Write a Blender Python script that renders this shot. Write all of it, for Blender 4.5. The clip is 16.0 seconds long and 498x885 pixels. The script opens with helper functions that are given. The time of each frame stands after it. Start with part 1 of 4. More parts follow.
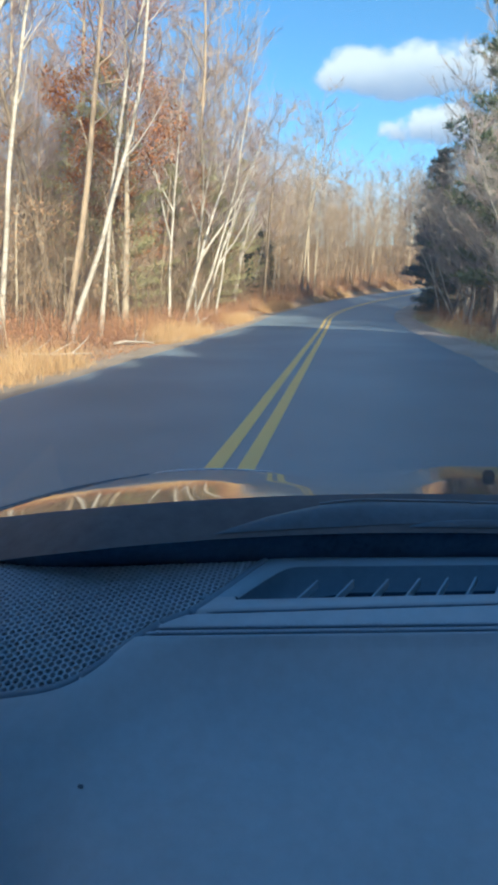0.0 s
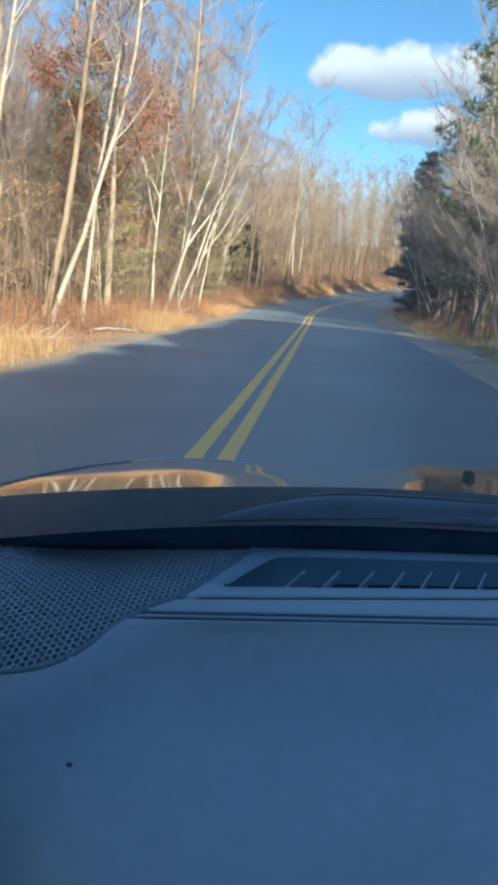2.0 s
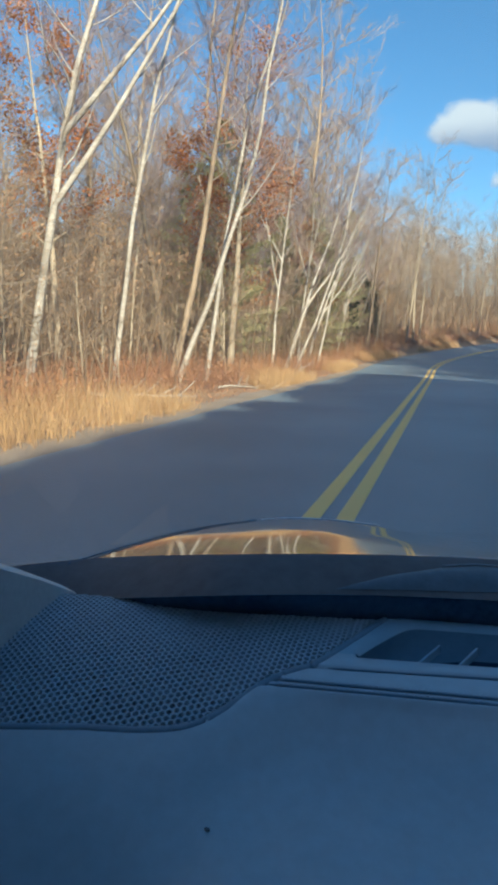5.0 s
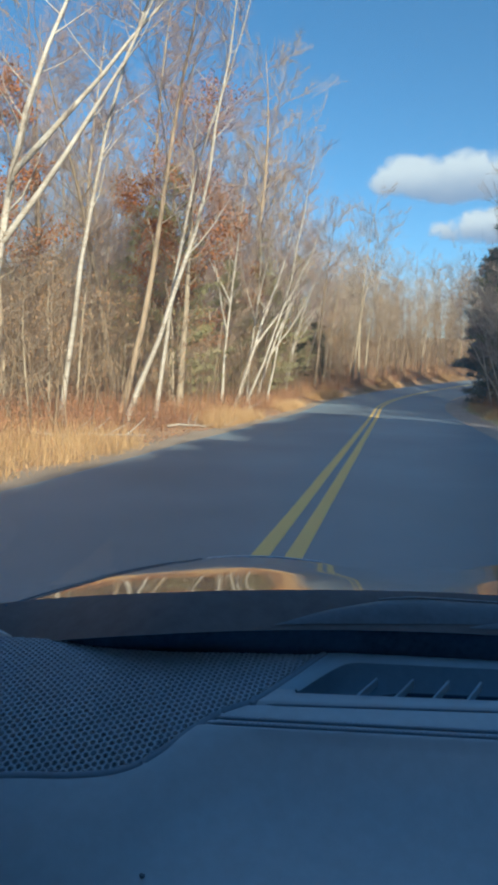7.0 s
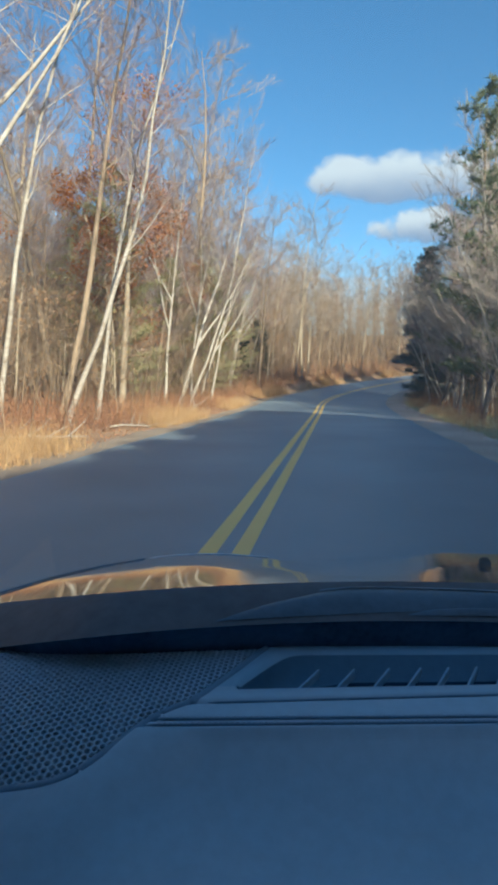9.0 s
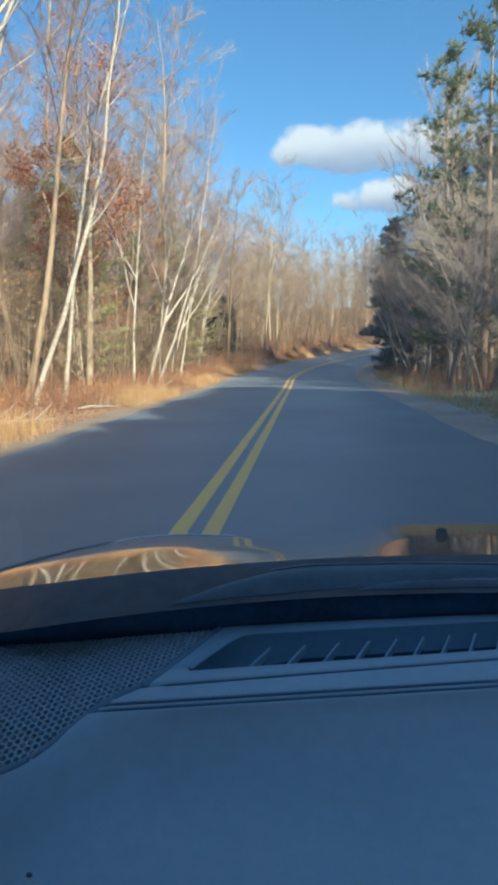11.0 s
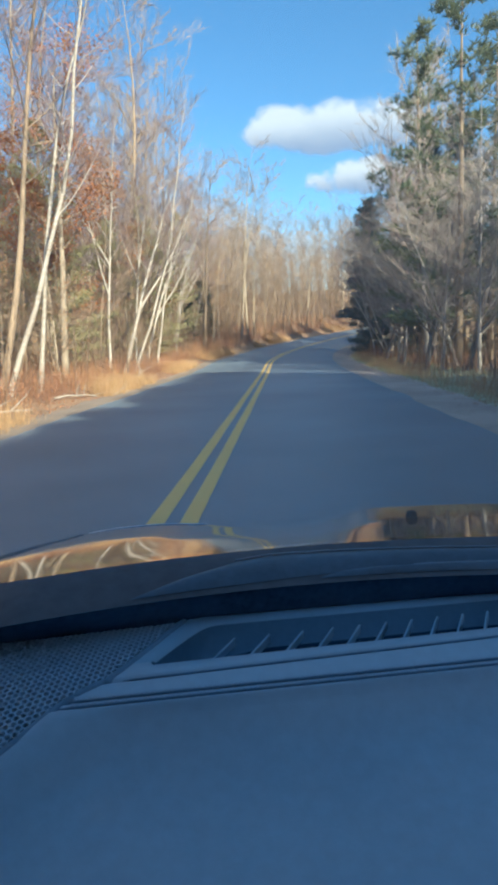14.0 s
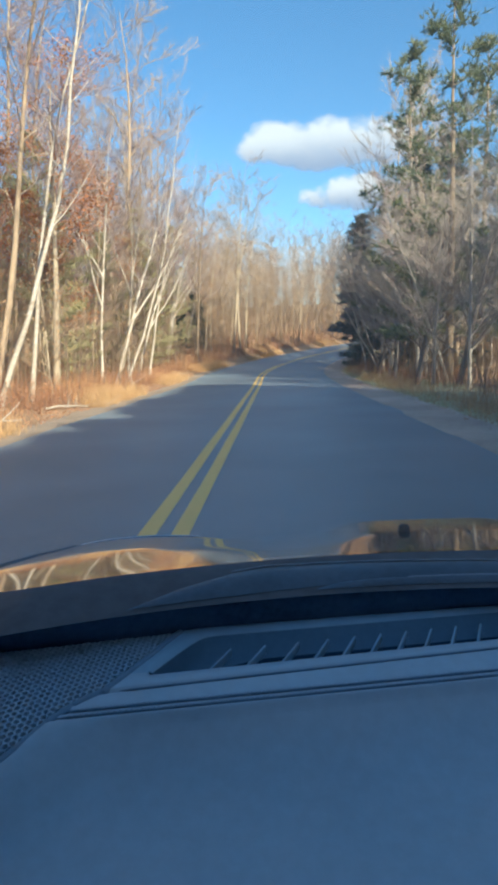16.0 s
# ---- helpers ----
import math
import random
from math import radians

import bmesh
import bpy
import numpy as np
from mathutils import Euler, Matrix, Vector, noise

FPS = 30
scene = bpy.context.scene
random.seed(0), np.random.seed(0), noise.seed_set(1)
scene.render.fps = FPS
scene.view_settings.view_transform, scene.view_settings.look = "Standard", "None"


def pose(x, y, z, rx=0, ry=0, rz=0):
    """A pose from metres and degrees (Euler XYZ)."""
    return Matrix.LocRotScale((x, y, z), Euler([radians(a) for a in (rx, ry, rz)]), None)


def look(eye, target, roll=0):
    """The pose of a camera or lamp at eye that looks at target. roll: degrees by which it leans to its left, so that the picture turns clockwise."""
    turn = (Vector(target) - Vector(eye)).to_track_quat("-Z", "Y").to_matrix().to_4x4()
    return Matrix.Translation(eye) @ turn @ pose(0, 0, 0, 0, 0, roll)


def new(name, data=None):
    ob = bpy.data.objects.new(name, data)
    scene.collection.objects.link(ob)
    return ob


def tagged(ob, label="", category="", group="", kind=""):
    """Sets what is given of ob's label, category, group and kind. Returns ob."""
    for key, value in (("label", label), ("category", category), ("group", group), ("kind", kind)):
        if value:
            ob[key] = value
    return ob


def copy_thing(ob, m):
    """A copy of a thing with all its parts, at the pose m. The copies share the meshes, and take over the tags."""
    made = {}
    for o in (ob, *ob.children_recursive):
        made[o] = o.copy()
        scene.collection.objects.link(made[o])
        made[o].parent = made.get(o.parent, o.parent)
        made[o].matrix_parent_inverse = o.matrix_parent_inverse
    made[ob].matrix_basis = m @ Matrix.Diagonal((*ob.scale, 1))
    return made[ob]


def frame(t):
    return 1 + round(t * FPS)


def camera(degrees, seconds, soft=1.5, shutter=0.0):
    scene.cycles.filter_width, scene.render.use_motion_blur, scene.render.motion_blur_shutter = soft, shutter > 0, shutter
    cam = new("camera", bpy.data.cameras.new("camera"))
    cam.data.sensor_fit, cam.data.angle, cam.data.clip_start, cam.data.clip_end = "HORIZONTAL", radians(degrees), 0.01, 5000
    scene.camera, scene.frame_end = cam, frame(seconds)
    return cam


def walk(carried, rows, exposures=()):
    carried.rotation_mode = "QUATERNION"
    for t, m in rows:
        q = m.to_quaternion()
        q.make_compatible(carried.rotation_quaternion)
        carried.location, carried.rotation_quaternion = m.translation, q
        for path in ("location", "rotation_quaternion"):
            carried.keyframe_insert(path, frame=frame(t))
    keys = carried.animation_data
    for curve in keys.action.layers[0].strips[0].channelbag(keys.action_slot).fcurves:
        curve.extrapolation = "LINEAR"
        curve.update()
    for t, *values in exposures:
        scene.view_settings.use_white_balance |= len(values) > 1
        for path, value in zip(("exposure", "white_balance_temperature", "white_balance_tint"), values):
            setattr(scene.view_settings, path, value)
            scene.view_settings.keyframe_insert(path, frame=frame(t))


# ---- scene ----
# The car stands still on the road with the camera held over its dashboard; x is to the right,
# y is the way the car points, z is up, and the camera is near the origin.
cam = camera(43.0, 16.0, soft=3.8)
walk(cam, [
    (0.0, pose(-0.010, 0.026, -0.004, 77.14, 0.02, 8.33)),
    (0.5, pose(-0.023, 0.016, -0.002, 76.69, -0.50, 9.03)),
    (1.0, pose(-0.026, 0.017, -0.003, 76.26, -1.44, 8.11)),
    (1.5, pose(-0.029, 0.014, -0.007, 76.37, -2.24, 6.49)),
    (2.0, pose(-0.031, 0.015, -0.008, 76.58, -2.84, 6.83)),
    (2.5, pose(-0.038, 0.012, -0.004, 77.04, -2.75, 9.11)),
    (3.0, pose(-0.049, 0.003, 0.003, 77.72, -2.58, 12.84)),
    (5.5, pose(-0.040, -0.010, 0.015, 82.20, -1.26, 17.49)),
    (6.0, pose(-0.032, -0.014, 0.016, 83.32, -1.56, 16.10)),
    (6.5, pose(-0.026, -0.017, 0.018, 84.10, -1.57, 14.38)),
    (7.0, pose(-0.027, -0.019, 0.015, 84.74, -1.42, 12.89)),
    (7.5, pose(-0.019, -0.014, 0.012, 85.29, -1.24, 10.47)),
    (8.0, pose(-0.017, -0.009, 0.007, 85.48, -1.13, 8.84)),
    (8.5, pose(-0.017, -0.008, 0.008, 85.07, -0.54, 8.27)),
    (9.0, pose(-0.017, -0.003, 0.007, 84.69, -0.50, 7.85)),
    (11.5, pose(0.035, -0.001, 0.021, 82.28, 1.81, 4.40)),
    (12.0, pose(0.047, 0.000, 0.024, 82.19, 2.23, 3.99)),
    (12.5, pose(0.038, 0.001, 0.022, 81.74, 2.41, 4.59)),
    (13.0, pose(0.031, 0.003, 0.020, 81.31, 2.41, 4.79)),
    (13.5, pose(0.040, -0.005, 0.032, 80.71, 2.53, 4.02)),
    (14.0, pose(0.047, 0.005, 0.024, 81.09, 2.54, 3.13)),
    (14.5, pose(0.049, -0.001, 0.024, 81.41, 2.43, 2.52)),
    (15.0, pose(0.046, 0.000, 0.023, 81.96, 2.32, 2.58)),
    (15.5, pose(0.033, 0.000, 0.028, 82.29, 2.15, 3.21)),
    (16.0, pose(0.038, -0.007, 0.026, 82.20, 1.82, 2.41)),
], exposures=[(0.0, 1.34, 5270, 2), (3.0, 1.36, 5480, 2), (6.0, 0.97, 5350, 1), (9.0, 1.02, 5350, 1), (11.5, 1.19, 5430, 2), (15.0, 1.31, 5300, 2), (16.0, 1.34, 5600, 3)])

# ---- world and sun ----
SUN_AZ, SUN_EL = radians(146), radians(25)      # clockwise from +y, above the horizon
world = bpy.data.worlds.new("sky")
scene.world = world
world.use_nodes = True
wn = world.node_tree.nodes
sky = wn.new("ShaderNodeTexSky")
sky.sky_type = "NISHITA"
sky.sun_disc = False
sky.sun_elevation = SUN_EL
sky.sun_rotation = SUN_AZ
sky.air_density, sky.dust_density, sky.ozone_density = 1.0, 0.9, 1.8
wn["Background"].inputs["Strength"].default_value = 0.082
sky_tone = wn.new("ShaderNodeHueSaturation")
sky_tone.inputs["Hue"].default_value, sky_tone.inputs["Saturation"].default_value = 0.492, 1.14
world.node_tree.links.new(sky.outputs["Color"], sky_tone.inputs["Color"])
world.node_tree.links.new(sky_tone.outputs["Color"], wn["Background"].inputs["Color"])

sun_data = bpy.data.lights.new("sun", "SUN")
sun_data.energy, sun_data.angle, sun_data.color = 4.6, radians(1.2), (1.0, 0.78, 0.52)
sun = new("sun", sun_data)
to_sun = Vector((math.sin(SUN_AZ) * math.cos(SUN_EL), math.cos(SUN_AZ) * math.cos(SUN_EL), math.sin(SUN_EL)))
sun.matrix_world = look(to_sun * 50, (0, 0, 0))


# ---- materials ----
def mat(name, col, rough=0.6, metal=0.0, scale=20.0, var=0.25, bump=0.0, bump_scale=200.0, col2=None, spec=0.5,
        coat=0.0, stretch=(1, 1, 1), rand=0.0, isl=0.0, translucent=0.0, big=None):
    """A surface with two scales of colour variation and fine relief, in metres."""
    m = bpy.data.materials.new(name)
    m.use_nodes = True
    n, l = m.node_tree.nodes, m.node_tree.links
    b = n["Principled BSDF"]
    b.inputs["Roughness"].default_value = rough
    b.inputs["Metallic"].default_value = metal
    b.inputs["Specular IOR Level"].default_value = spec
    b.inputs["Coat Weight"].default_value = coat
    b.inputs["Coat Roughness"].default_value = 0.03
    tc = n.new("ShaderNodeTexCoord")
    mp = n.new("ShaderNodeMapping")
    mp.inputs["Scale"].default_value = stretch
    l.new(tc.outputs["Object"], mp.inputs["Vector"])
    n1 = n.new("ShaderNodeTexNoise")
    n1.inputs["Scale"].default_value = scale
    n1.inputs["Detail"].default_value = 6
    n1.inputs["Roughness"].default_value = 0.65
    l.new(mp.outputs["Vector"], n1.inputs["Vector"])
    n2 = n.new("ShaderNodeTexNoise")
    n2.inputs["Scale"].default_value = big if big else scale / 9
    n2.inputs["Detail"].default_value = 3
    l.new(mp.outputs["Vector"], n2.inputs["Vector"])
    c2 = col2 if col2 else tuple(c * (1 - var) for c in col)
    c1 = col if col2 else tuple(min(1, c * (1 + var)) for c in col)
    add = n.new("ShaderNodeMath")
    add.operation = "MULTIPLY_ADD"
    add.inputs[1].default_value = 0.55
    l.new(n1.outputs["Fac"], add.inputs[0])
    half = n.new("ShaderNodeMath")
    half.operation = "MULTIPLY"
    half.inputs[1].default_value = 0.45
    l.new(n2.outputs["Fac"], half.inputs[0])
    l.new(half.outputs[0], add.inputs[2])
    ramp = n.new("ShaderNodeValToRGB")
    ramp.color_ramp.elements[0].position, ramp.color_ramp.elements[1].position = 0.34, 0.66
    ramp.color_ramp.elements[0].color, ramp.color_ramp.elements[1].color = (*c2, 1), (*c1, 1)
    l.new(add.outputs[0], ramp.inputs["Fac"])
    last = ramp.outputs["Color"]
    for amount, source in ((rand, "obj"), (isl, "isl")):
        if amount:
            if source == "obj":
                r = n.new("ShaderNodeObjectInfo").outputs["Random"]
            else:
                r = n.new("ShaderNodeNewGeometry").outputs["Random Per Island"]
            hs = n.new("ShaderNodeHueSaturation")
            mr = n.new("ShaderNodeMapRange")
            mr.inputs["To Min"].default_value, mr.inputs["To Max"].default_value = 1 - amount, 1 + amount
            l.new(r, mr.inputs["Value"])
            l.new(mr.outputs["Result"], hs.inputs["Value"])
            l.new(last, hs.inputs["Color"])
            last = hs.outputs["Color"]
    l.new(last, b.inputs["Base Color"])
    if bump:
        nb = n.new("ShaderNodeTexNoise")
        nb.inputs["Scale"].default_value = bump_scale
        nb.inputs["Detail"].default_value = 4
        l.new(mp.outputs["Vector"], nb.inputs["Vector"])
        bp = n.new("ShaderNodeBump")
        bp.inputs["Strength"].default_value = bump
        bp.inputs["Distance"].default_value = 0.6 / bump_scale
        l.new(nb.outputs["Fac"], bp.inputs["Height"])
        l.new(bp.outputs["Normal"], b.inputs["Normal"])
    if translucent:
        tr = n.new("ShaderNodeBsdfTranslucent")
        l.new(last, tr.inputs["Color"])
        mx = n.new("ShaderNodeMixShader")
        mx.inputs["Fac"].default_value = translucent
        l.new(b.outputs[0], mx.inputs[1])
        l.new(tr.outputs[0], mx.inputs[2])
        l.new(mx.outputs[0], n["Material Output"].inputs["Surface"])
    return m


DASH = mat("dash_vinyl", (0.48, 0.575, 0.66), 0.40, spec=1.0, scale=60, var=0.08, bump=0.35, bump_scale=900, big=6)
DASH_TRIM = mat("dash_trim", (0.37, 0.52, 0.64), 0.5, scale=60, var=0.06, bump=0.2, bump_scale=1200, big=5)
GRILLE = mat("grille_plastic", (0.44, 0.55, 0.65), 0.5, scale=80, var=0.1)
PIPING = mat("piping_vinyl", (0.23, 0.32, 0.42), 0.5, scale=80, var=0.1, bump=0.2, bump_scale=900)
BLACK = mat("black_plastic", (0.115, 0.185, 0.275), 0.85, scale=90, var=0.3, bump=0.2, bump_scale=800, spec=0.06)
# the next two colours carry the shade inside the defroster recess
VENT_SHADE = mat("shaded_vent_plastic", (0.125, 0.205, 0.29), 0.6, scale=80, var=0.1, spec=0.2)
SLOT_SHADE = mat("slot_shade_strip", (0.026, 0.052, 0.09), 0.7, scale=80, var=0.2, spec=0.1)
FRIT = mat("black_glass_band", (0.155, 0.15, 0.158), 0.6, scale=40, var=0.2, spec=0.12)
WIPER = mat("wiper_rubber", (0.125, 0.155, 0.195), 0.45, scale=60, var=0.2, spec=0.35)
WIPER_RIM = mat("wiper_rim", (0.34, 0.38, 0.43), 0.35, scale=60, var=0.2)
GAP = mat("dark_joint", (0.23, 0.31, 0.40), 0.95, scale=90, var=0.2, spec=0.1)
CRUMB = mat("brown_crumb", (0.19, 0.23, 0.28), 0.9, scale=300, var=0.3, spec=0.1)
THREAD = mat("grey_thread", (0.58, 0.68, 0.78), 0.7, scale=300, var=0.2)
PAINT = mat("hood_paint", (0.012, 0.014, 0.018), 0.10, scale=8, var=0.1, coat=1.0, spec=0.5)
RUBBER = mat("rubber", (0.02, 0.02, 0.021), 0.8, scale=50, var=0.3)
DARK_CLOTH = mat("dark_cabin_cloth", (0.05, 0.055, 0.065), 0.9, scale=200, var=0.1, spec=0.1)
LINING = mat("roof_lining", (0.50, 0.51, 0.52), 0.9, scale=200, var=0.1)
CHROME = mat("bright_trim", (0.85, 0.86, 0.88), 0.3, 1.0, scale=40, var=0.08)
PALE_TRIM = mat("pale_pillar_trim", (0.80, 0.81, 0.80), 0.8, scale=120, var=0.08)
STEEL = mat("wheel_alloy", (0.4, 0.4, 0.42), 0.35, 0.9, scale=30, var=0.1)
ASPHALT = mat("asphalt", (0.195, 0.25, 0.298), 0.50, scale=45, var=0.28, bump=0.5, bump_scale=110, big=0.35)
YELLOW = mat("yellow_road_paint", (1.0, 0.67, 0.19), 0.6, scale=30, var=0.06, bump=0.3, bump_scale=90, big=1.2)
GRAVEL = mat("pale_gravel", (0.68, 0.57, 0.48), 0.95, scale=16, col2=(0.34, 0.275, 0.225), bump=1.0, bump_scale=45, big=0.6)
STRAW = mat("dry_turf", (0.60, 0.58, 0.42), 0.95, scale=18, col2=(0.38, 0.37, 0.24), bump=1.0, bump_scale=35, big=0.5)
SHOULDER = mat("sandy_shoulder", (0.42, 0.34, 0.26), 0.95, scale=14, col2=(0.26, 0.20, 0.14), bump=0.8, bump_scale=40, big=0.8)
LITTER = mat("leaf_litter", (0.46, 0.30, 0.17), 0.95, scale=9, col2=(0.23, 0.15, 0.09), bump=1.0, bump_scale=22, big=0.22)
BARK = mat("grey_brown_bark", (0.40, 0.31, 0.21), 0.9, scale=9, col2=(0.18, 0.135, 0.095), bump=0.8, bump_scale=30,
           stretch=(1, 1, 0.25), rand=0.3)
PALE_BARK = mat("pale_tan_bark", (0.50, 0.42, 0.30), 0.85, scale=8, col2=(0.27, 0.22, 0.16), bump=0.5, bump_scale=30,
                stretch=(1, 1, 0.35), rand=0.2)
BIRCH = mat("white_birch_bark", (0.62, 0.585, 0.52), 0.75, scale=9, col2=(0.30, 0.25, 0.19), bump=0.3, bump_scale=25,
            stretch=(0.5, 0.5, 2.6))
TWIG = mat("brown_twigs", (0.36, 0.28, 0.20), 0.85, scale=3, col2=(0.22, 0.165, 0.12), rand=0.25)
RED_TWIG = mat("purple_brown_twigs", (0.34, 0.255, 0.235), 0.85, scale=3, col2=(0.22, 0.165, 0.15), rand=0.25)
OAK_LEAF = mat("orange_oak_leaves", (0.48, 0.19, 0.06), 0.8, scale=4, col2=(0.26, 0.10, 0.035), isl=0.35, translucent=0.3)
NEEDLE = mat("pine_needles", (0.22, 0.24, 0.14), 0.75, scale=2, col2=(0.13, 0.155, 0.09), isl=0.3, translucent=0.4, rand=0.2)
SPRUCE = mat("dark_spruce_needles", (0.045, 0.07, 0.035), 0.75, scale=2, col2=(0.02, 0.035, 0.02), isl=0.3, translucent=0.15)
GRASS = mat("dry_grass", (0.68, 0.48, 0.25), 0.85, scale=3, col2=(0.42, 0.26, 0.12), isl=0.3, translucent=0.3)
BRUSH = mat("brown_brush", (0.34, 0.25, 0.16), 0.9, scale=3, col2=(0.20, 0.145, 0.095), isl=0.35)
RUSSET = mat("russet_leaves", (0.46, 0.24, 0.12), 0.9, scale=3, col2=(0.27, 0.14, 0.08), isl=0.35, translucent=0.2)
FARWOOD = mat("far_bare_woods", (0.42, 0.32, 0.22), 0.9, scale=0.5, col2=(0.28, 0.205, 0.14), isl=0.25)
GREY_BARK = mat("grey_bark", (0.50, 0.45, 0.40), 0.9, scale=9, col2=(0.24, 0.22, 0.20), bump=0.6, bump_scale=30, stretch=(1, 1, 0.3))
DARK_BARK = mat("dark_grey_bark", (0.24, 0.21, 0.19), 0.9, scale=9, col2=(0.12, 0.105, 0.095), bump=0.7, bump_scale=30, stretch=(1, 1, 0.3))
GREY_TWIG = mat("grey_twigs", (0.47, 0.40, 0.345), 0.85, scale=3, col2=(0.32, 0.275, 0.24), rand=0.2)
BEECH_LEAF = mat("tan_beech_leaves", (0.56, 0.36, 0.19), 0.85, scale=4, col2=(0.38, 0.22, 0.11), isl=0.3, translucent=0.35)
# lit copy of the white pine's needles: sunlight is put into the lighter colour
SUNLIT_NEEDLE = mat("sunlit_pine_needles", (0.44, 0.41, 0.21), 0.75, scale=2, col2=(0.29, 0.28, 0.14), isl=0.3, translucent=0.35)
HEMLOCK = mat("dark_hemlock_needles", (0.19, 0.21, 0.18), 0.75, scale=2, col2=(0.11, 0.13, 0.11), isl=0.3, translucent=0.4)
GREEN_GRASS = mat("olive_grass", (0.58, 0.58, 0.36), 0.85, scale=3, col2=(0.40, 0.40, 0.22), isl=0.3, translucent=0.3)


# ---- mesh helpers ----
def mesh_ob(name, verts, faces, material, parent=None, label="", smooth=False):
    me = bpy.data.meshes.new(name)
    me.from_pydata([tuple(v) for v in verts], [], faces)
    me.materials.append(material)
    if smooth:
        me.shade_smooth()
    me.update()
    ob = new(name, me)
    if parent is not None:
        ob.parent = parent
    if label:
        tagged(ob, label)
    return ob


def part(name, bm, material, parent, label="", smooth=False):
    me = bpy.data.meshes.new(name)
    bm.normal_update()
    bm.to_mesh(me)
    bm.free()
    me.materials.append(material)
    if smooth:
        me.shade_smooth()
    ob = new(name, me)
    ob.parent = parent
    if label:
        tagged(ob, label)
    return ob


def thing(name, at, label, category, group="", kind=""):
    ob = new(name)
    ob.location = at
    ob.empty_display_size = 0.1
    return tagged(ob, label, category, group, kind)


def grid_faces(nu, nv, base=0):
    return [(base + i * nv + j, base + (i + 1) * nv + j, base + (i + 1) * nv + j + 1, base + i * nv + j + 1)
            for i in range(nu - 1) for j in range(nv - 1)]


def tube(V, F, pts, radii, sides=6, cap=False):
    """A bent, tapered round bar through the points."""
    base = len(V)
    k = len(pts)
    for i, p in enumerate(pts):
        d = (pts[min(i + 1, k - 1)] - pts[max(i - 1, 0)]).normalized()
        a = d.orthogonal().normalized() if abs(d.z) < 0.9 else d.cross(Vector((1, 0, 0))).normalized()
        b = d.cross(a)
        for s in range(sides):
            w = 2 * math.pi * s / sides
            V.append(p + (a * math.cos(w) + b * math.sin(w)) * radii[i])
    for i in range(k - 1):
        for s in range(sides):
            t = (s + 1) % sides
            F.append((base + i * sides + s, base + i * sides + t, base + (i + 1) * sides + t, base + (i + 1) * sides + s))
    if cap:
        F.append(tuple(base + s for s in reversed(range(sides))))
        F.append(tuple(base + (k - 1) * sides + s for s in range(sides)))


def cone(V, F, p, q, r):
    """A thin three-sided twig from p to its tip q."""
    d = (q - p).normalized()
    a = d.orthogonal().normalized() * r
    b = d.cross(a)
    n = len(V)
    V.extend((p + a, p - a * 0.5 + b * 0.87, p - a * 0.5 - b * 0.87, q))
    F.extend(((n, n + 1, n + 3), (n + 1, n + 2, n + 3), (n + 2, n, n + 3)))


def smooth01(a, b, x):
    t = min(1.0, max(0.0, (x - a) / (b - a)))
    return t * t * (3 - 2 * t)


def interp(x, xs, ys):
    return float(np.interp(x, xs, ys))


# ---- the lie of the land ----
ROAD_Z = -1.35


def road_x(y):
    """How far the road has bent to the right at y."""
    return 0.0 if y < 35 else (y - 35) ** 2 / 125


def road_z(y):
    return ROAD_Z + (0.0 if y < 28 else 3.6 * ((y - 28) / 60) ** 1.6)


def ground_z(x, y):
    d = x - road_x(y)
    z = road_z(min(y, 110))
    bumps = noise.noise(Vector((x * 0.13, y * 0.13, 0.3))) * 0.35 + noise.noise(Vector((x * 0.5, y * 0.5, 1.7))) * 0.12
    if d < -4.4:
        s = -d - 4.4
        z += -0.07 + 0.39 * smooth01(0.5, 3.5, s) + bumps * smooth01(0.8, 4, s)
        z += smooth01(36, 66, y) * min(0.20 * max(0, s - 1.0), 3.0) * smooth01(120, 80, s) + 0.012 * min(s, 50)
    elif d > 2.9:
        s = d - 2.9
        z += -0.07 - 0.03 * smooth01(0.5, 2.5, s) + bumps * smooth01(1.6, 4, s) + 0.10 * smooth01(3, 9, s)
    else:
        z -= 0.10
    return z


axis_x = np.unique(np.concatenate([[-3000, -1500, -800, -400, -250, -160], np.arange(-120, 160.1, 3.0), np.arange(-16, 12.01, 0.5),
                                   [220, 300, 450, 800, 1500, 3000]]))
axis_y = np.unique(np.concatenate([[-3000, -1500, -700, -350, -200], np.arange(-120, 180.1, 3.0), np.arange(0, 70, 1.0),
                                   [220, 300, 450, 800, 1500, 3000]]))
gv = [(float(x), float(y), ground_z(float(x), float(y))) for x in axis_x for y in axis_y]
ground = mesh_ob("ground", gv, grid_faces(len(axis_x), len(axis_y)), LITTER, smooth=True)
tagged(ground, "forest floor covered in orange-brown fallen leaves", "ground", kind="structure")


def ribbon(name, d0, d1, lift, material, y0, y1, step, across=2, wander=0.0, curve=0.0):
    """A strip that follows the road between the side offsets d0 and d1."""
    V, n = [], 0
    y = y0
    while y <= y1 + 1e-6:
        for k in range(across):
            f = k / (across - 1)
            edge = wander * noise.noise(Vector((y * 0.35, k * 7.1, d0))) if k in (0, across - 1) else 0
            d = d0 + (d1 - d0) * f + edge
            V.append((d + road_x(y), y, road_z(y) + lift + curve * 4 * f * (1 - f)))
        n += 1
        y += step
    return mesh_ob(name, V, grid_faces(n, across), material, smooth=True)


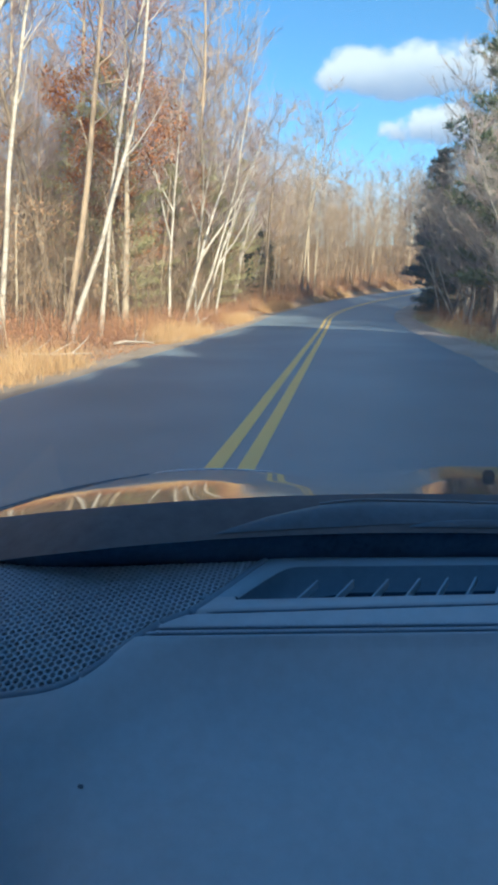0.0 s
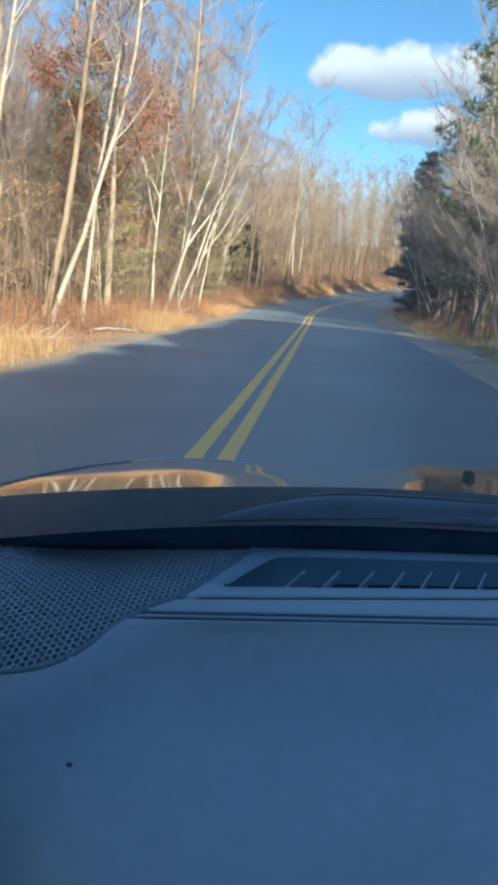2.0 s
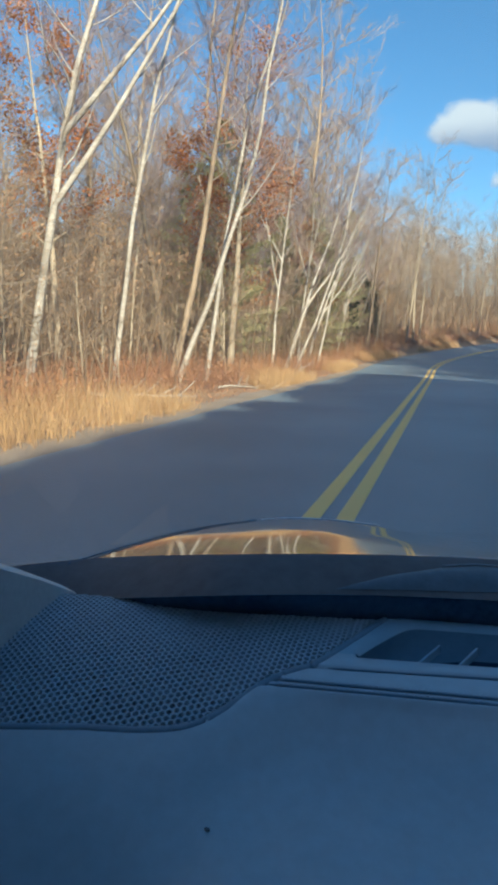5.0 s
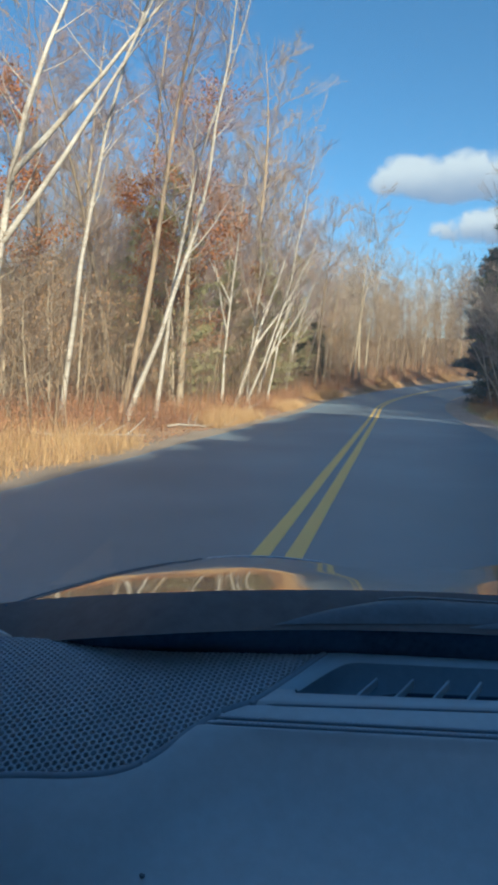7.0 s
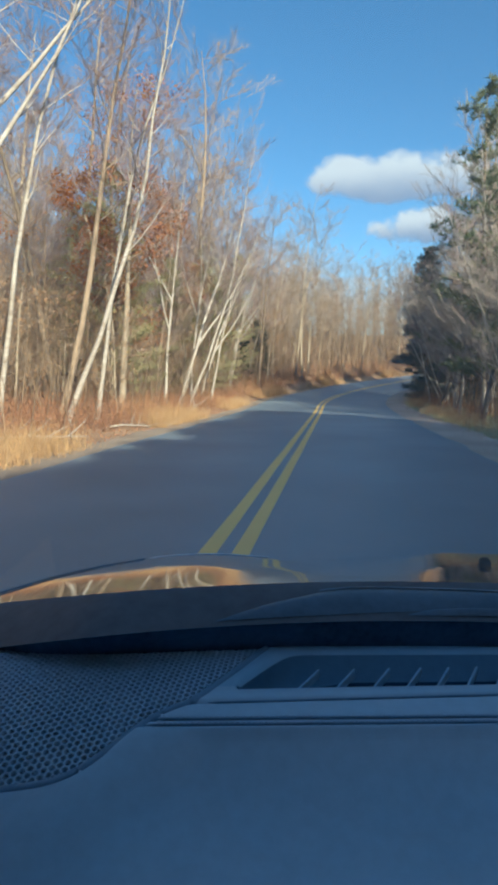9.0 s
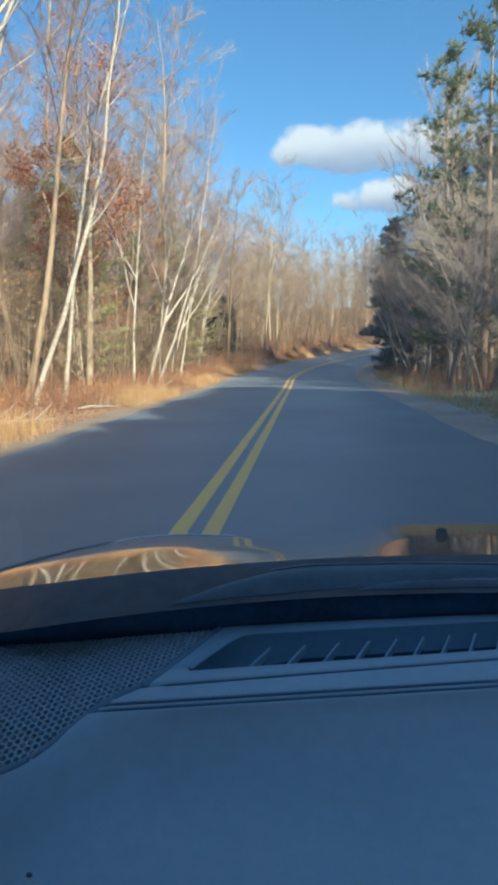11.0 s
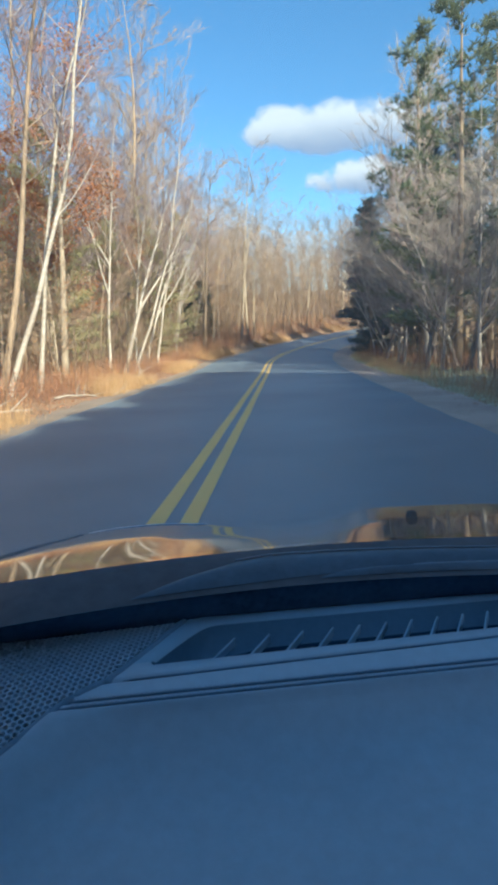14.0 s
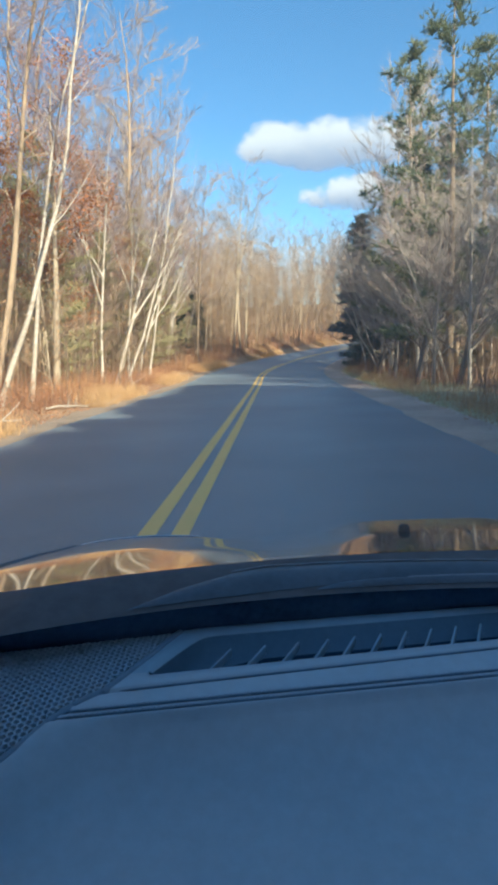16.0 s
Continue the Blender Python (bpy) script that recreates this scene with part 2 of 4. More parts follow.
road = tagged(ribbon("road", -4.6, 3.1, 0.0, ASPHALT, -120, 112, 1.0, 12, 0.10, curve=0.03),
              "dark grey worn asphalt two-lane road", "road", kind="structure")
tagged(ribbon("shoulder", -5.7, -4.45, -0.012, SHOULDER, -120, 112, 1.0, 4, 0.30), "sandy gravel shoulder beside the asphalt",
       "shoulder", kind="structure")
tagged(ribbon("shoulder", 2.80, 4.1, 0.004, GRAVEL, -120, 112, 1.0, 4, 0.30), "pale grey gravel shoulder beside the asphalt",
       "shoulder", kind="structure")
V = []
verge_ys = [float(y) for y in np.arange(-20, 100.1, 1.0)]
for y in verge_ys:                             # dry turf between gravel and wood on the shaded side
    for k in range(7):
        x = road_x(y) + 3.85 + k * (0.48 + 0.05 * noise.noise(Vector((y * 0.3, 3.0, 1.0))))
        V.append((x, y, ground_z(x, y) + (0.035 if k < 6 else -0.02)))
tagged(mesh_ob("verge", V, grid_faces(len(verge_ys), 7), STRAW, smooth=True), "strip of pale dry turf beside the gravel", "verge", kind="structure")
for d in (-1.06, -0.80):
    tagged(ribbon("centre_line", d, d + 0.14, 0.034, YELLOW, -120, 112, 0.5, 2, 0.006), "worn yellow painted line of a double centre line",
           "road marking", "double centre line", "structure")


# ---- the car's dashboard ----
def dash_z(x, y):
    q = y - 0.15 * x
    return -0.35 - 0.70 * max(0.0, 0.85 - q) ** 2 - 4.5 * max(0.0, q - 0.822) ** 2


GX = [-0.70, -0.476, -0.39, -0.34, -0.30, -0.275, -0.25, -0.228, -0.206, -0.172, -0.136, -0.10]
GY = [0.455, 0.513, 0.536, 0.546, 0.558, 0.571, 0.60, 0.637, 0.665, 0.69, 0.75, 0.828]
VENT_X0 = -0.130


_ex = np.linspace(-0.70, -0.10, 601)
_ey = np.interp(_ex, GX, GY)
_w = np.exp(-0.5 * (np.arange(-24, 25) / 9.0) ** 2)
_ey = np.convolve(np.pad(_ey, 24, mode="reflect", reflect_type="odd"), _w / _w.sum(), mode="valid")


def grille_edge(x):
    return interp(x, _ex, _ey)


def dash_back(x):
    """Where the pad ends under the windscreen."""
    return 0.874 + 0.19 * x if x < 0.4 else 0.950 - 0.19 * (x - 0.4)


def vent_edges(x):
    """Near and far edge of the defroster slot, whose end slants along the grille."""
    lo, hi = 0.748 + 0.185 * x, 0.830 + 0.17 * x
    if x > 0.4:
        lo, hi = 0.822 - 0.185 * (x - 0.4), 0.898 - 0.17 * (x - 0.4)
    end = lo + max(0.0, x - VENT_X0) * 1.45
    m = min(hi, end)                           # a rounded corner
    hi = m - 0.009 * math.log(math.exp((m - hi) / 0.009) + math.exp((m - end) / 0.009))
    if x > 0.90:
        hi = lo + (hi - lo) * max(0.0, 1 - (x - 0.90) / 0.05)
    return lo, max(lo, hi)


def groove_y(x):
    return 0.722 + 0.195 * x


def stitch_y(x):
    return 0.684 + 0.165 * x


def pad_z(x, y):
    z = dash_z(x, y)
    below = stitch_y(x) - 0.010 - y
    if below > 0:                              # steep under the seam, then levelling out towards the driver
        seam = stitch_y(x) - 0.010
        low = dash_z(x, seam) - 0.03 * below - 0.066 * (1 - math.exp(-below / 0.045))
        w = smooth01(0.0, 0.11, grille_edge(x) - y) if x < -0.10 else 1.0
        z += (low - z) * w * smooth01(-0.34, -0.16, x)
    if x > -0.30:
        fade = smooth01(-0.265, -0.215, x)
        g = (y - groove_y(x)) / 0.0028
        z -= 0.004 * fade * math.exp(-g * g)
        for off in (-0.0055, 0.0055):
            g = (y - stitch_y(x) - off) / 0.0026
            z -= 0.0030 * fade * math.exp(-g * g)
        z += 0.003 * fade * smooth01(stitch_y(x) + 0.004, stitch_y(x) - 0.012, y)
        lo, hi = vent_edges(x)
        if hi - lo > 0.002:
            if lo - 0.02 < y <= lo:
                z -= 0.004 * ((y - lo + 0.02) / 0.02) ** 2
            if hi <= y < hi + 0.026:
                z -= 0.006 * ((hi + 0.026 - y) / 0.026) ** 2
    return z


dashboard = thing("dashboard", (0.4, 0.8, -0.36), "dark blue-grey padded car dashboard with perforated speaker grille and defroster slot", "dashboard")


def dash_part(name, V, F, material, label="", smooth=True):
    off = dashboard.location
    return mesh_ob(name, [Vector(v) - off for v in V], F, material, dashboard, label, smooth)


def pad_columns(xs, ends):
    """Columns of points across the pad from its near roll to its end."""
    V = []
    rows = 0
    for x in xs:
        lo, hi = ends(x)
        ys = list(np.linspace(lo, stitch_y(x) - 0.02, 22)) + list(np.linspace(stitch_y(x) - 0.02, stitch_y(x) + 0.055, 56))[1:]
        ys = [min(y, hi) for y in ys] + [max(hi, ys[-1]) if hi > ys[-1] else hi]
        rows = len(ys)
        V += [Vector((x, y, pad_z(x, y))) for y in ys]
    return V, rows


# the soft pad nearest the camera, up to the grille or the vent
xs = [float(v) for v in np.concatenate([np.arange(-0.69, -0.34, 0.01), np.arange(-0.34, 0.0, 0.004), np.arange(0.0, 0.5, 0.008), np.arange(0.5, 1.41, 0.03)])]


def lower_span(x):
    g = grille_edge(x) if x < -0.10 else 9
    lo, hi = vent_edges(x)
    return 0.24, min(g, (lo + hi) / 2 if hi - lo < 0.002 else lo)


V, rows = pad_columns(xs, lower_span)
F = grid_faces(len(xs), rows)
n0 = len(V)
roll = []
for x in xs:                                   # the near edge rolls down towards the wheel
    for k in range(7):
        a = k / 6 * math.pi / 2
        z0 = pad_z(x, 0.24)
        roll.append(Vector((x, 0.24 - 0.10 * math.sin(a) - 0.02 * k / 6, z0 - 0.13 * k / 6 - 0.10 * (1 - math.cos(a)))))
F += grid_faces(len(xs), 7, n0)
dash_part("top_pad", V + roll, F, DASH, "dark blue-grey grained soft vinyl pad")

# the bar behind the vent
xs2 = [x for x in xs if x >= VENT_X0 - 0.042]
V = []
for x in xs2:
    lo, hi = vent_edges(x)
    start = max(hi, (lo + hi) / 2)
    end = min(dash_back(x), grille_edge(x) if x < -0.10 else 9)
    if end < start + 0.002:
        end = start + 0.002
    V += [Vector((x, float(y), pad_z(x, float(y)))) for y in np.linspace(start, end, 14)]
    V[-1].z -= 0.006
    V[-2].z -= 0.002
dash_part("rear_bar", V, grid_faces(len(xs2), 14), DASH_TRIM, "smooth blue-grey trim behind the defroster slot")

# the defroster slot: walls coloured darker for shade, a painted dark opening and its slats
vent_xs = [float(v) for v in np.concatenate([np.arange(VENT_X0 + 0.001, -0.06, 0.003), np.arange(-0.06, 0.95, 0.006)])]
V = []
for x in vent_xs:
    lo, hi = vent_edges(x)
    h = hi - lo
    zl, zh = pad_z(x, lo), pad_z(x, hi)
    for f, dz in ((0.0, 0.0), (0.02, 0.006), (0.08, 0.016), (0.14, 0.030), (0.30, 0.034), (0.50, 0.030), (0.70, 0.020), (0.85, 0.010), (0.96, 0.002), (1.0, 0.0)):
        V.append(Vector((x, lo + h * f, zl + (zh - zl) * f - dz * min(1, h / 0.05))))
vent = dash_part("defroster_vent", V, grid_faces(len(vent_xs), 10), VENT_SHADE, "recessed defroster slot with slanted slats")
# strip just above the far wall; its near-black colour stands for shade in the opening
V = []
for x in vent_xs:
    lo, hi = vent_edges(x)
    h = hi - lo
    zl, zh = pad_z(x, lo), pad_z(x, hi)
    for f, dz in ((0.50, 0.0280), (0.54, 0.0262), (0.58, 0.0244), (0.62, 0.0222)):
        V.append(Vector((x, lo + h * f, zl + (zh - zl) * f - dz * min(1, h / 0.05))))
keep = [i for i, x in enumerate(vent_xs) if x > -0.070]
V = [V[i * 4].lerp(V[i * 4 + k], smooth01(-0.075, 0.02, vent_xs[i])) for i in keep for k in range(4)]
slot = mesh_ob("slot", [v - dashboard.location for v in V], grid_faces(len(keep), 4), SLOT_SHADE, vent, "near-black strip painted as the shade in the air opening", True)
bm = bmesh.new()
bmesh.ops.create_cube(bm, size=1)
for v in bm.verts:
    v.co = Vector((v.co.x * 0.0032, v.co.y * 0.056, v.co.z * 0.012))
bmesh.ops.bevel(bm, geom=bm.edges[:], offset=0.001, segments=1, affect="EDGES")
slat_mesh = bpy.data.meshes.new("slat")
bm.to_mesh(slat_mesh)
bm.free()
slat_mesh.materials.append(DASH_TRIM)
slat_xs = [-0.052, -0.006, 0.039, 0.080, 0.117] + [0.154 + 0.0362 * k for k in range(21)]
for k, x in enumerate(slat_xs):
    lo, hi = vent_edges(x)
    slat = new("slat", slat_mesh)
    slat.parent = vent
    slat.matrix_basis = pose(x + 0.008 - 0.4, lo + 0.026 - 0.8, pad_z(x, lo) - 0.006 + 0.36, 4, 0, -26 + 10 * min(k, 20) / 20)

# dark gaps: the joint before the vent and the two lines of the seam
for offset_y, start in ((lambda x: groove_y(x), -0.158), (lambda x: stitch_y(x) - 0.0055, -0.220), (lambda x: stitch_y(x) + 0.0055, -0.212)):
    pts = [Vector((float(x), offset_y(float(x)), pad_z(float(x), offset_y(float(x))) + 0.0026)) for x in np.arange(start, 0.98, 0.012)]
    V, F = [], []
    tube(V, F, pts, [0.0004] + [0.0015] * (len(pts) - 2) + [0.0004], 5)
    dash_part("joint", V, F, GAP, "narrow dark joint between the panels")
# stitches along the double seam
V, F = [], []
for off in (-0.0055, 0.0055):
    x = -0.206
    while x < 0.62:
        y0, y1 = stitch_y(x) + off, stitch_y(x + 0.0042) + off
        p, q = Vector((x, y0, pad_z(x, y0) + 0.0048)), Vector((x + 0.0042, y1, pad_z(x + 0.0042, y1) + 0.0048))
        tube(V, F, [p, (p + q) / 2 + Vector((0, 0, 0.0005)), q], [0.0005, 0.0009, 0.0005], 4)
        x += 0.0062
tagged(dash_part("stitching", V, F, THREAD, "grey thread stitches of a double seam"), kind="stuff")


# the perforated grille in the corner, over a black tray
def in_grille(x, y, edge):
    return x > -0.60 + edge and y > grille_edge(x) + edge and grille_edge(x + edge * 1.5) + edge * 0.6 < y and y < dash_back(x) - 0.010 and x < -0.095


V, F = [], []
PITCH = 0.0081
COLSTEP = PITCH * 0.866
R_OUT, R_IN = PITCH / math.sqrt(3), 0.00322
ncol = 0
cx = -0.60
while cx < -0.09:
    cy = 0.47 + (PITCH / 2 if ncol % 2 else 0)
    while cy < 0.92:
        if in_grille(cx, cy, 0.0045):
            n = len(V)
            for s in range(6):
                a = math.pi / 3 * s
                px, py = cx + R_OUT * math.cos(a), cy + R_OUT * math.sin(a)
                V.append(Vector((px, py, dash_z(px, py) - 0.0015)))
            for dz in (0.0018, 0.0060):
                for s in range(12):
                    a = math.pi / 6 * s
                    px, py = cx + R_IN * math.cos(a), cy + R_IN * math.sin(a)
                    V.append(Vector((px, py, dash_z(px, py) - dz)))
            for s in range(6):
                a, b = n + s, n + (s + 1) % 6
                i0, i1, i2 = n + 6 + 2 * s, n + 6 + 2 * s + 1, n + 6 + (2 * s + 2) % 12
                F += [(a, i1, i0), (a, b, i1), (b, i2, i1)]
            for s in range(12):
                t = (s + 1) % 12
                F.append((n + 6 + s, n + 6 + t, n + 18 + t, n + 18 + s))
        cy += PITCH
    cx += COLSTEP
    ncol += 1
dash_part("speaker_grille", V, F, GRILLE, "blue-grey speaker grille full of small round holes", False)
txs = [float(v) for v in np.arange(-0.61, -0.094, 0.008)]
V = []
for x in txs:
    for y in np.linspace(grille_edge(x) - 0.004, max(dash_back(x), grille_edge(x)), 26):
        V.append(Vector((x, float(y), dash_z(x, float(y)) - 0.0075)))
dash_part("speaker_tray", V, grid_faces(len(txs), 26), BLACK, "black tray under the grille")
# rolled edge between grille and pad
pts = [(float(x), grille_edge(float(x))) for x in np.concatenate([np.arange(-0.69, -0.34, 0.01), np.arange(-0.34, -0.10, 0.0025)])]
V, F = [], []
tube(V, F, [Vector((x - 0.0015, y + 0.0025, dash_z(x, y) - 0.0030)) for x, y in pts], [0.0056] * len(pts), 10)
dash_part("edge_piping", V, F, PIPING, "rolled vinyl edge round the grille")


bm = bmesh.new()                               # a small soft crumb on the pad
bmesh.ops.create_icosphere(bm, subdivisions=2, radius=0.0020)
for v in bm.verts:
    lump = 1 + 0.35 * noise.noise(v.co * 420)
    v.co = Vector((v.co.x * 1.45 * lump, v.co.y * 1.1 * lump, v.co.z * 0.55 * lump))
crumb = part("crumb", bm, CRUMB, dashboard, "small dark crumb lying on the pad", True)
crumb.location = Vector((-0.231, 0.485, pad_z(-0.231, 0.485) + 0.0010)) - dashboard.location


# ---- the car's outside and the dark strip under the windscreen ----
car = thing("car", (0.4, 1.0, ROAD_Z), "dark glossy car with a bulged hood on the asphalt road", "car")


def car_part(name, V, F, material, label="", smooth=True, parent=None):
    off = car.location
    return mesh_ob(name, [Vector(v) - off for v in V], F, material, parent or car, label, smooth)


def base_y(x):
    return 1.20 - 0.32 * (x - 0.4) ** 2


def base_z(x):
    y = base_y(x)
    return y * (-0.297 - 0.09 * (x / y - 0.35) ** 2)


def near(x):
    """How far the band is drawn in towards the back of the pad."""
    return 1.0 - 0.20 * smooth01(-0.62, -0.36, x)


wx = [float(v) for v in np.linspace(-0.80, 1.60, 80)]
V = []
for x in wx:                                   # matt black panel from the pad to the glass
    b = Vector((x, base_y(x) - 0.10, base_z(x) - 0.030)) * near(x)
    back = dash_back(b.x)
    cover = smooth01(-0.085, -0.12, b.x)
    a = Vector((b.x, back - 0.004 - 0.016 * cover, dash_z(b.x, back) - 0.012))
    for k in range(6):
        f = k / 5
        p = a.lerp(b, f)
        p.z -= 0.012 * math.sin(math.pi * f) * f
        V.append(p)
car_part("cowl_panel", V, grid_faces(len(wx), 6), BLACK, "matt black panel under the windscreen")
V = []
for x in wx:                                   # black printed band of the glass
    b = Vector((x, base_y(x), base_z(x)))
    a = Vector((x, base_y(x) - 0.11, base_z(x) - 0.034))
    V += [(a.lerp(b, k / 4) + Vector((0, 0, 0.004 * math.sin(math.pi * k / 4)))) * near(x) for k in range(5)]
car_part("glass_band", V, grid_faces(len(wx), 5), FRIT, "black band along the foot of the windscreen")


def on_band(x, off, up):
    """A point on the glass band, at that distance towards the pad from the hood's end."""
    return Vector((x, base_y(x) - off, base_z(x) - off * 0.31 + up)) * near(x)


def wiper(x0, x1, top, bottom, label):
    """A flat blade lying on the band: a domed body and a paler rim along its far edge."""
    V, rim = [], []
    n = 50
    for i in range(n):
        x = x0 + (x1 - x0) * i / (n - 1)
        t, b = interp(x, *top), interp(x, *bottom)
        for k in range(7):
            f = k / 6
            V.append(on_band(x, b + (t - b) * f, 0.003 + 0.007 * math.sin(math.pi * f) ** 0.6 * smooth01(x0, x0 + 0.12, x)))
        if x > x0 + 0.16:
            rim.append(on_band(x, t - 0.001, 0.0055))
    blade = car_part("wiper", V, grid_faces(n, 7), WIPER, label)
    TV, TF = [], []
    tube(TV, TF, rim, [0.0008] + [0.0013] * (len(rim) - 2) + [0.0008], 5)
    car_part("rim", TV, TF, WIPER_RIM, "pale edge", True, blade)


wiper(-0.21, 0.70, ((-0.21, -0.13, -0.04, 0.02, 0.27, 0.7), (0.100, 0.062, 0.034, 0.026, 0.034, 0.05)),
      ((-0.21, 0.0, 0.27, 0.7), (0.101, 0.096, 0.082, 0.075)), "broad dark grey wiper resting on the glass")
wiper(0.11, 0.80, ((0.11, 0.15, 0.8), (0.097, 0.083, 0.080)), ((0.11, 0.8), (0.100, 0.100)), "thin dark grey wiper resting on the glass")

HY = [0.8, 1.2, 1.6, 1.88, 1.95, 2.0, 2.1, 2.3, 2.6, 2.85, 3.0]
HZ_SIDE = [-0.356, -0.400, -0.444, -0.476, -0.4850, -0.510, -0.560, -0.64, -0.77, -0.95, -1.10]
HZ_MID = [-0.336, -0.383, -0.434, -0.475, -0.4848, -0.510, -0.556, -0.62, -0.745, -0.94, -1.10]
UX = [0.0, 0.16, 0.24, 0.30, 0.35, 0.42, 0.50, 0.60, 0.72, 0.87, 1.00, 1.08, 1.12]
UZ = [-0.008, -0.009, -0.016, -0.040, -0.060, -0.072, -0.074, -0.066, -0.055, -0.051, -0.059, -0.070, -0.080]


def hood_z(x, y):
    u = abs(x - 0.5)
    rise = 0.022 * smooth01(0.72, 1.06, u) * smooth01(1.9, 1.15, y)
    side = smooth01(0.66, 0.80, u)
    return interp(y, HY, HZ_MID) * (1 - side) + interp(y, HY, HZ_SIDE) * side + rise + interp(u, UX, UZ) * interp(y, [0.8, 1.0, 1.60, 1.95], [0.10, 0.2, 0.62, 1.0])


hx = [float(v) for v in np.linspace(-0.615, 1.415, 120)]
Z = np.array([[hood_z(x, 0.8 + 2.2 * j / 69) for j in range(70)] for x in hx])
for _ in range(5):                             # round the creases
    Z[1:-1] = (Z[:-2] + 2 * Z[1:-1] + Z[2:]) / 4
    if _ == 0:
        Z[:, 1:-1] = (Z[:, :-2] + 2 * Z[:, 1:-1] + Z[:, 2:]) / 4
V = []
for i, x in enumerate(hx):
    for j in range(70):
        f = j / 69
        y0 = base_y(x) - 0.015
        y = y0 + (3.0 - 0.30 * ((x - 0.4) / 1.0) ** 4 - y0) * f
        jj = (y - 0.8) / 2.2 * 69
        k = max(0, min(68, int(jj)))
        V.append(Vector((x, y, Z[i, k] + (Z[i, k + 1] - Z[i, k]) * (jj - k))))
hood = car_part("hood", V, grid_faces(len(hx), 70), PAINT, "dark glossy hood mirroring trees and road")
bm = bmesh.new()
bmesh.ops.create_cube(bm, size=1)
for v in bm.verts:
    v.co = Vector((v.co.x * (0.024 if v.co.z > 0 else 0.029), v.co.y * 0.024, v.co.z * 0.022))
bmesh.ops.bevel(bm, geom=bm.edges[:], offset=0.004, segments=2, affect="EDGES")
jet = part("washer_jet", bm, RUBBER, car, "small black washer jet on the hood")
jet.location = Vector((0.362, 1.62, hood_z(0.362, 1.62) + 0.007)) - car.location
# thin trim along the hood's front edge, outside the bulge
for side in (-1, 1):
    for name, r, oy, oz, m in (("front_trim", 0.0030, 0.008, 0.001, BLACK), ("trim_edge", 0.0016, 0.012, 0.0052, CHROME)):
        pts = []
        inner_end = 0.62
        for i in range(30):
            x = 0.4 + side * (inner_end + (1.01 - inner_end) * i / 29)
            y = 1.95 + oy
            ii = (x + 0.615) / 2.03 * 119
            i0 = max(0, min(118, int(ii)))
            jj = (y - 0.8) / 2.2 * 69
            j0 = int(jj)
            za, zb = (Z[q, j0] + (Z[q, j0 + 1] - Z[q, j0]) * (jj - j0) for q in (i0, i0 + 1))
            pts.append(Vector((x, y, za + (zb - za) * (ii - i0) + oz)))
        TV, TF = [], []
        tube(TV, TF, pts, [0.0005] + [r] * 28 + [0.0005], 6)
        car_part(name, TV, TF, m, "thin trim along the hood's front edge")
# dark seam that runs along the outer edge of the hood
for side, i in ((-1, 0), (1, len(hx) - 1)):
    pts = [V[i * 70 + j] + Vector((side * 0.004, 0, 0.002)) for j in range(0, 60, 2)]
    TV, TF = [], []
    tube(TV, TF, pts, [0.0017] * len(pts), 6)
    car_part("hood_edge", TV, TF, BLACK, "black gap along the hood's edge")
    FV = []
    for j in range(0, 70, 2):
        p = V[i * 70 + j]
        for k in range(10):
            f = k / 9
            FV.append(Vector((p.x + side * 0.15 * math.sin(f * math.pi / 2), p.y, p.z - 0.012 + (-1.08 - p.z) * f ** 3)))
    car_part("fender", FV, grid_faces(35, 10), PAINT, "dark painted fender")
FV = []
for x in hx[::6]:
    i = hx.index(x)
    p = V[i * 70 + 69]
    FV += [Vector((p.x, p.y + 0.03 * math.sin(k / 4 * math.pi), p.z + (-1.12 - p.z) * k / 4)) for k in range(5)]
car_part("front_bumper", FV, grid_faces(len(hx[::6]), 5), BLACK, "dark front bumper")
for x in (-0.48, 1.28):
    for y in (2.05, -0.75):
        TV, TF = [], []
        tube(TV, TF, [Vector((x + o, y, -1.02)) for o in (-0.11, -0.10, -0.07, 0.07, 0.10, 0.11)], [0.22, 0.315, 0.33, 0.33, 0.315, 0.22], 28, True)
        tyre = car_part("wheel", TV, TF, RUBBER, "black rubber tyre on a metal rim")
        TV, TF = [], []
        tube(TV, TF, [Vector((x + o, y, -1.02)) for o in (-0.115, 0.115)], [0.2, 0.2], 20, True)
        car_part("rim", TV, TF, STEEL, "metal rim", True, tyre)

# windscreen pillars, roof lining, doors and rear wall close the cabin
def slab(name, pts, thick, material, label):
    a = [Vector(p) for p in pts]
    nrm = (a[1] - a[0]).cross(a[2] - a[0]).normalized() * thick
    k = len(a)
    V = a + [p + nrm for p in a]
    F = [tuple(range(k)), tuple(range(2 * k - 1, k - 1, -1))] + [(i, (i + 1) % k, (i + 1) % k + k, i + k) for i in range(k)]
    return car_part(name, V, F, material, label, False)


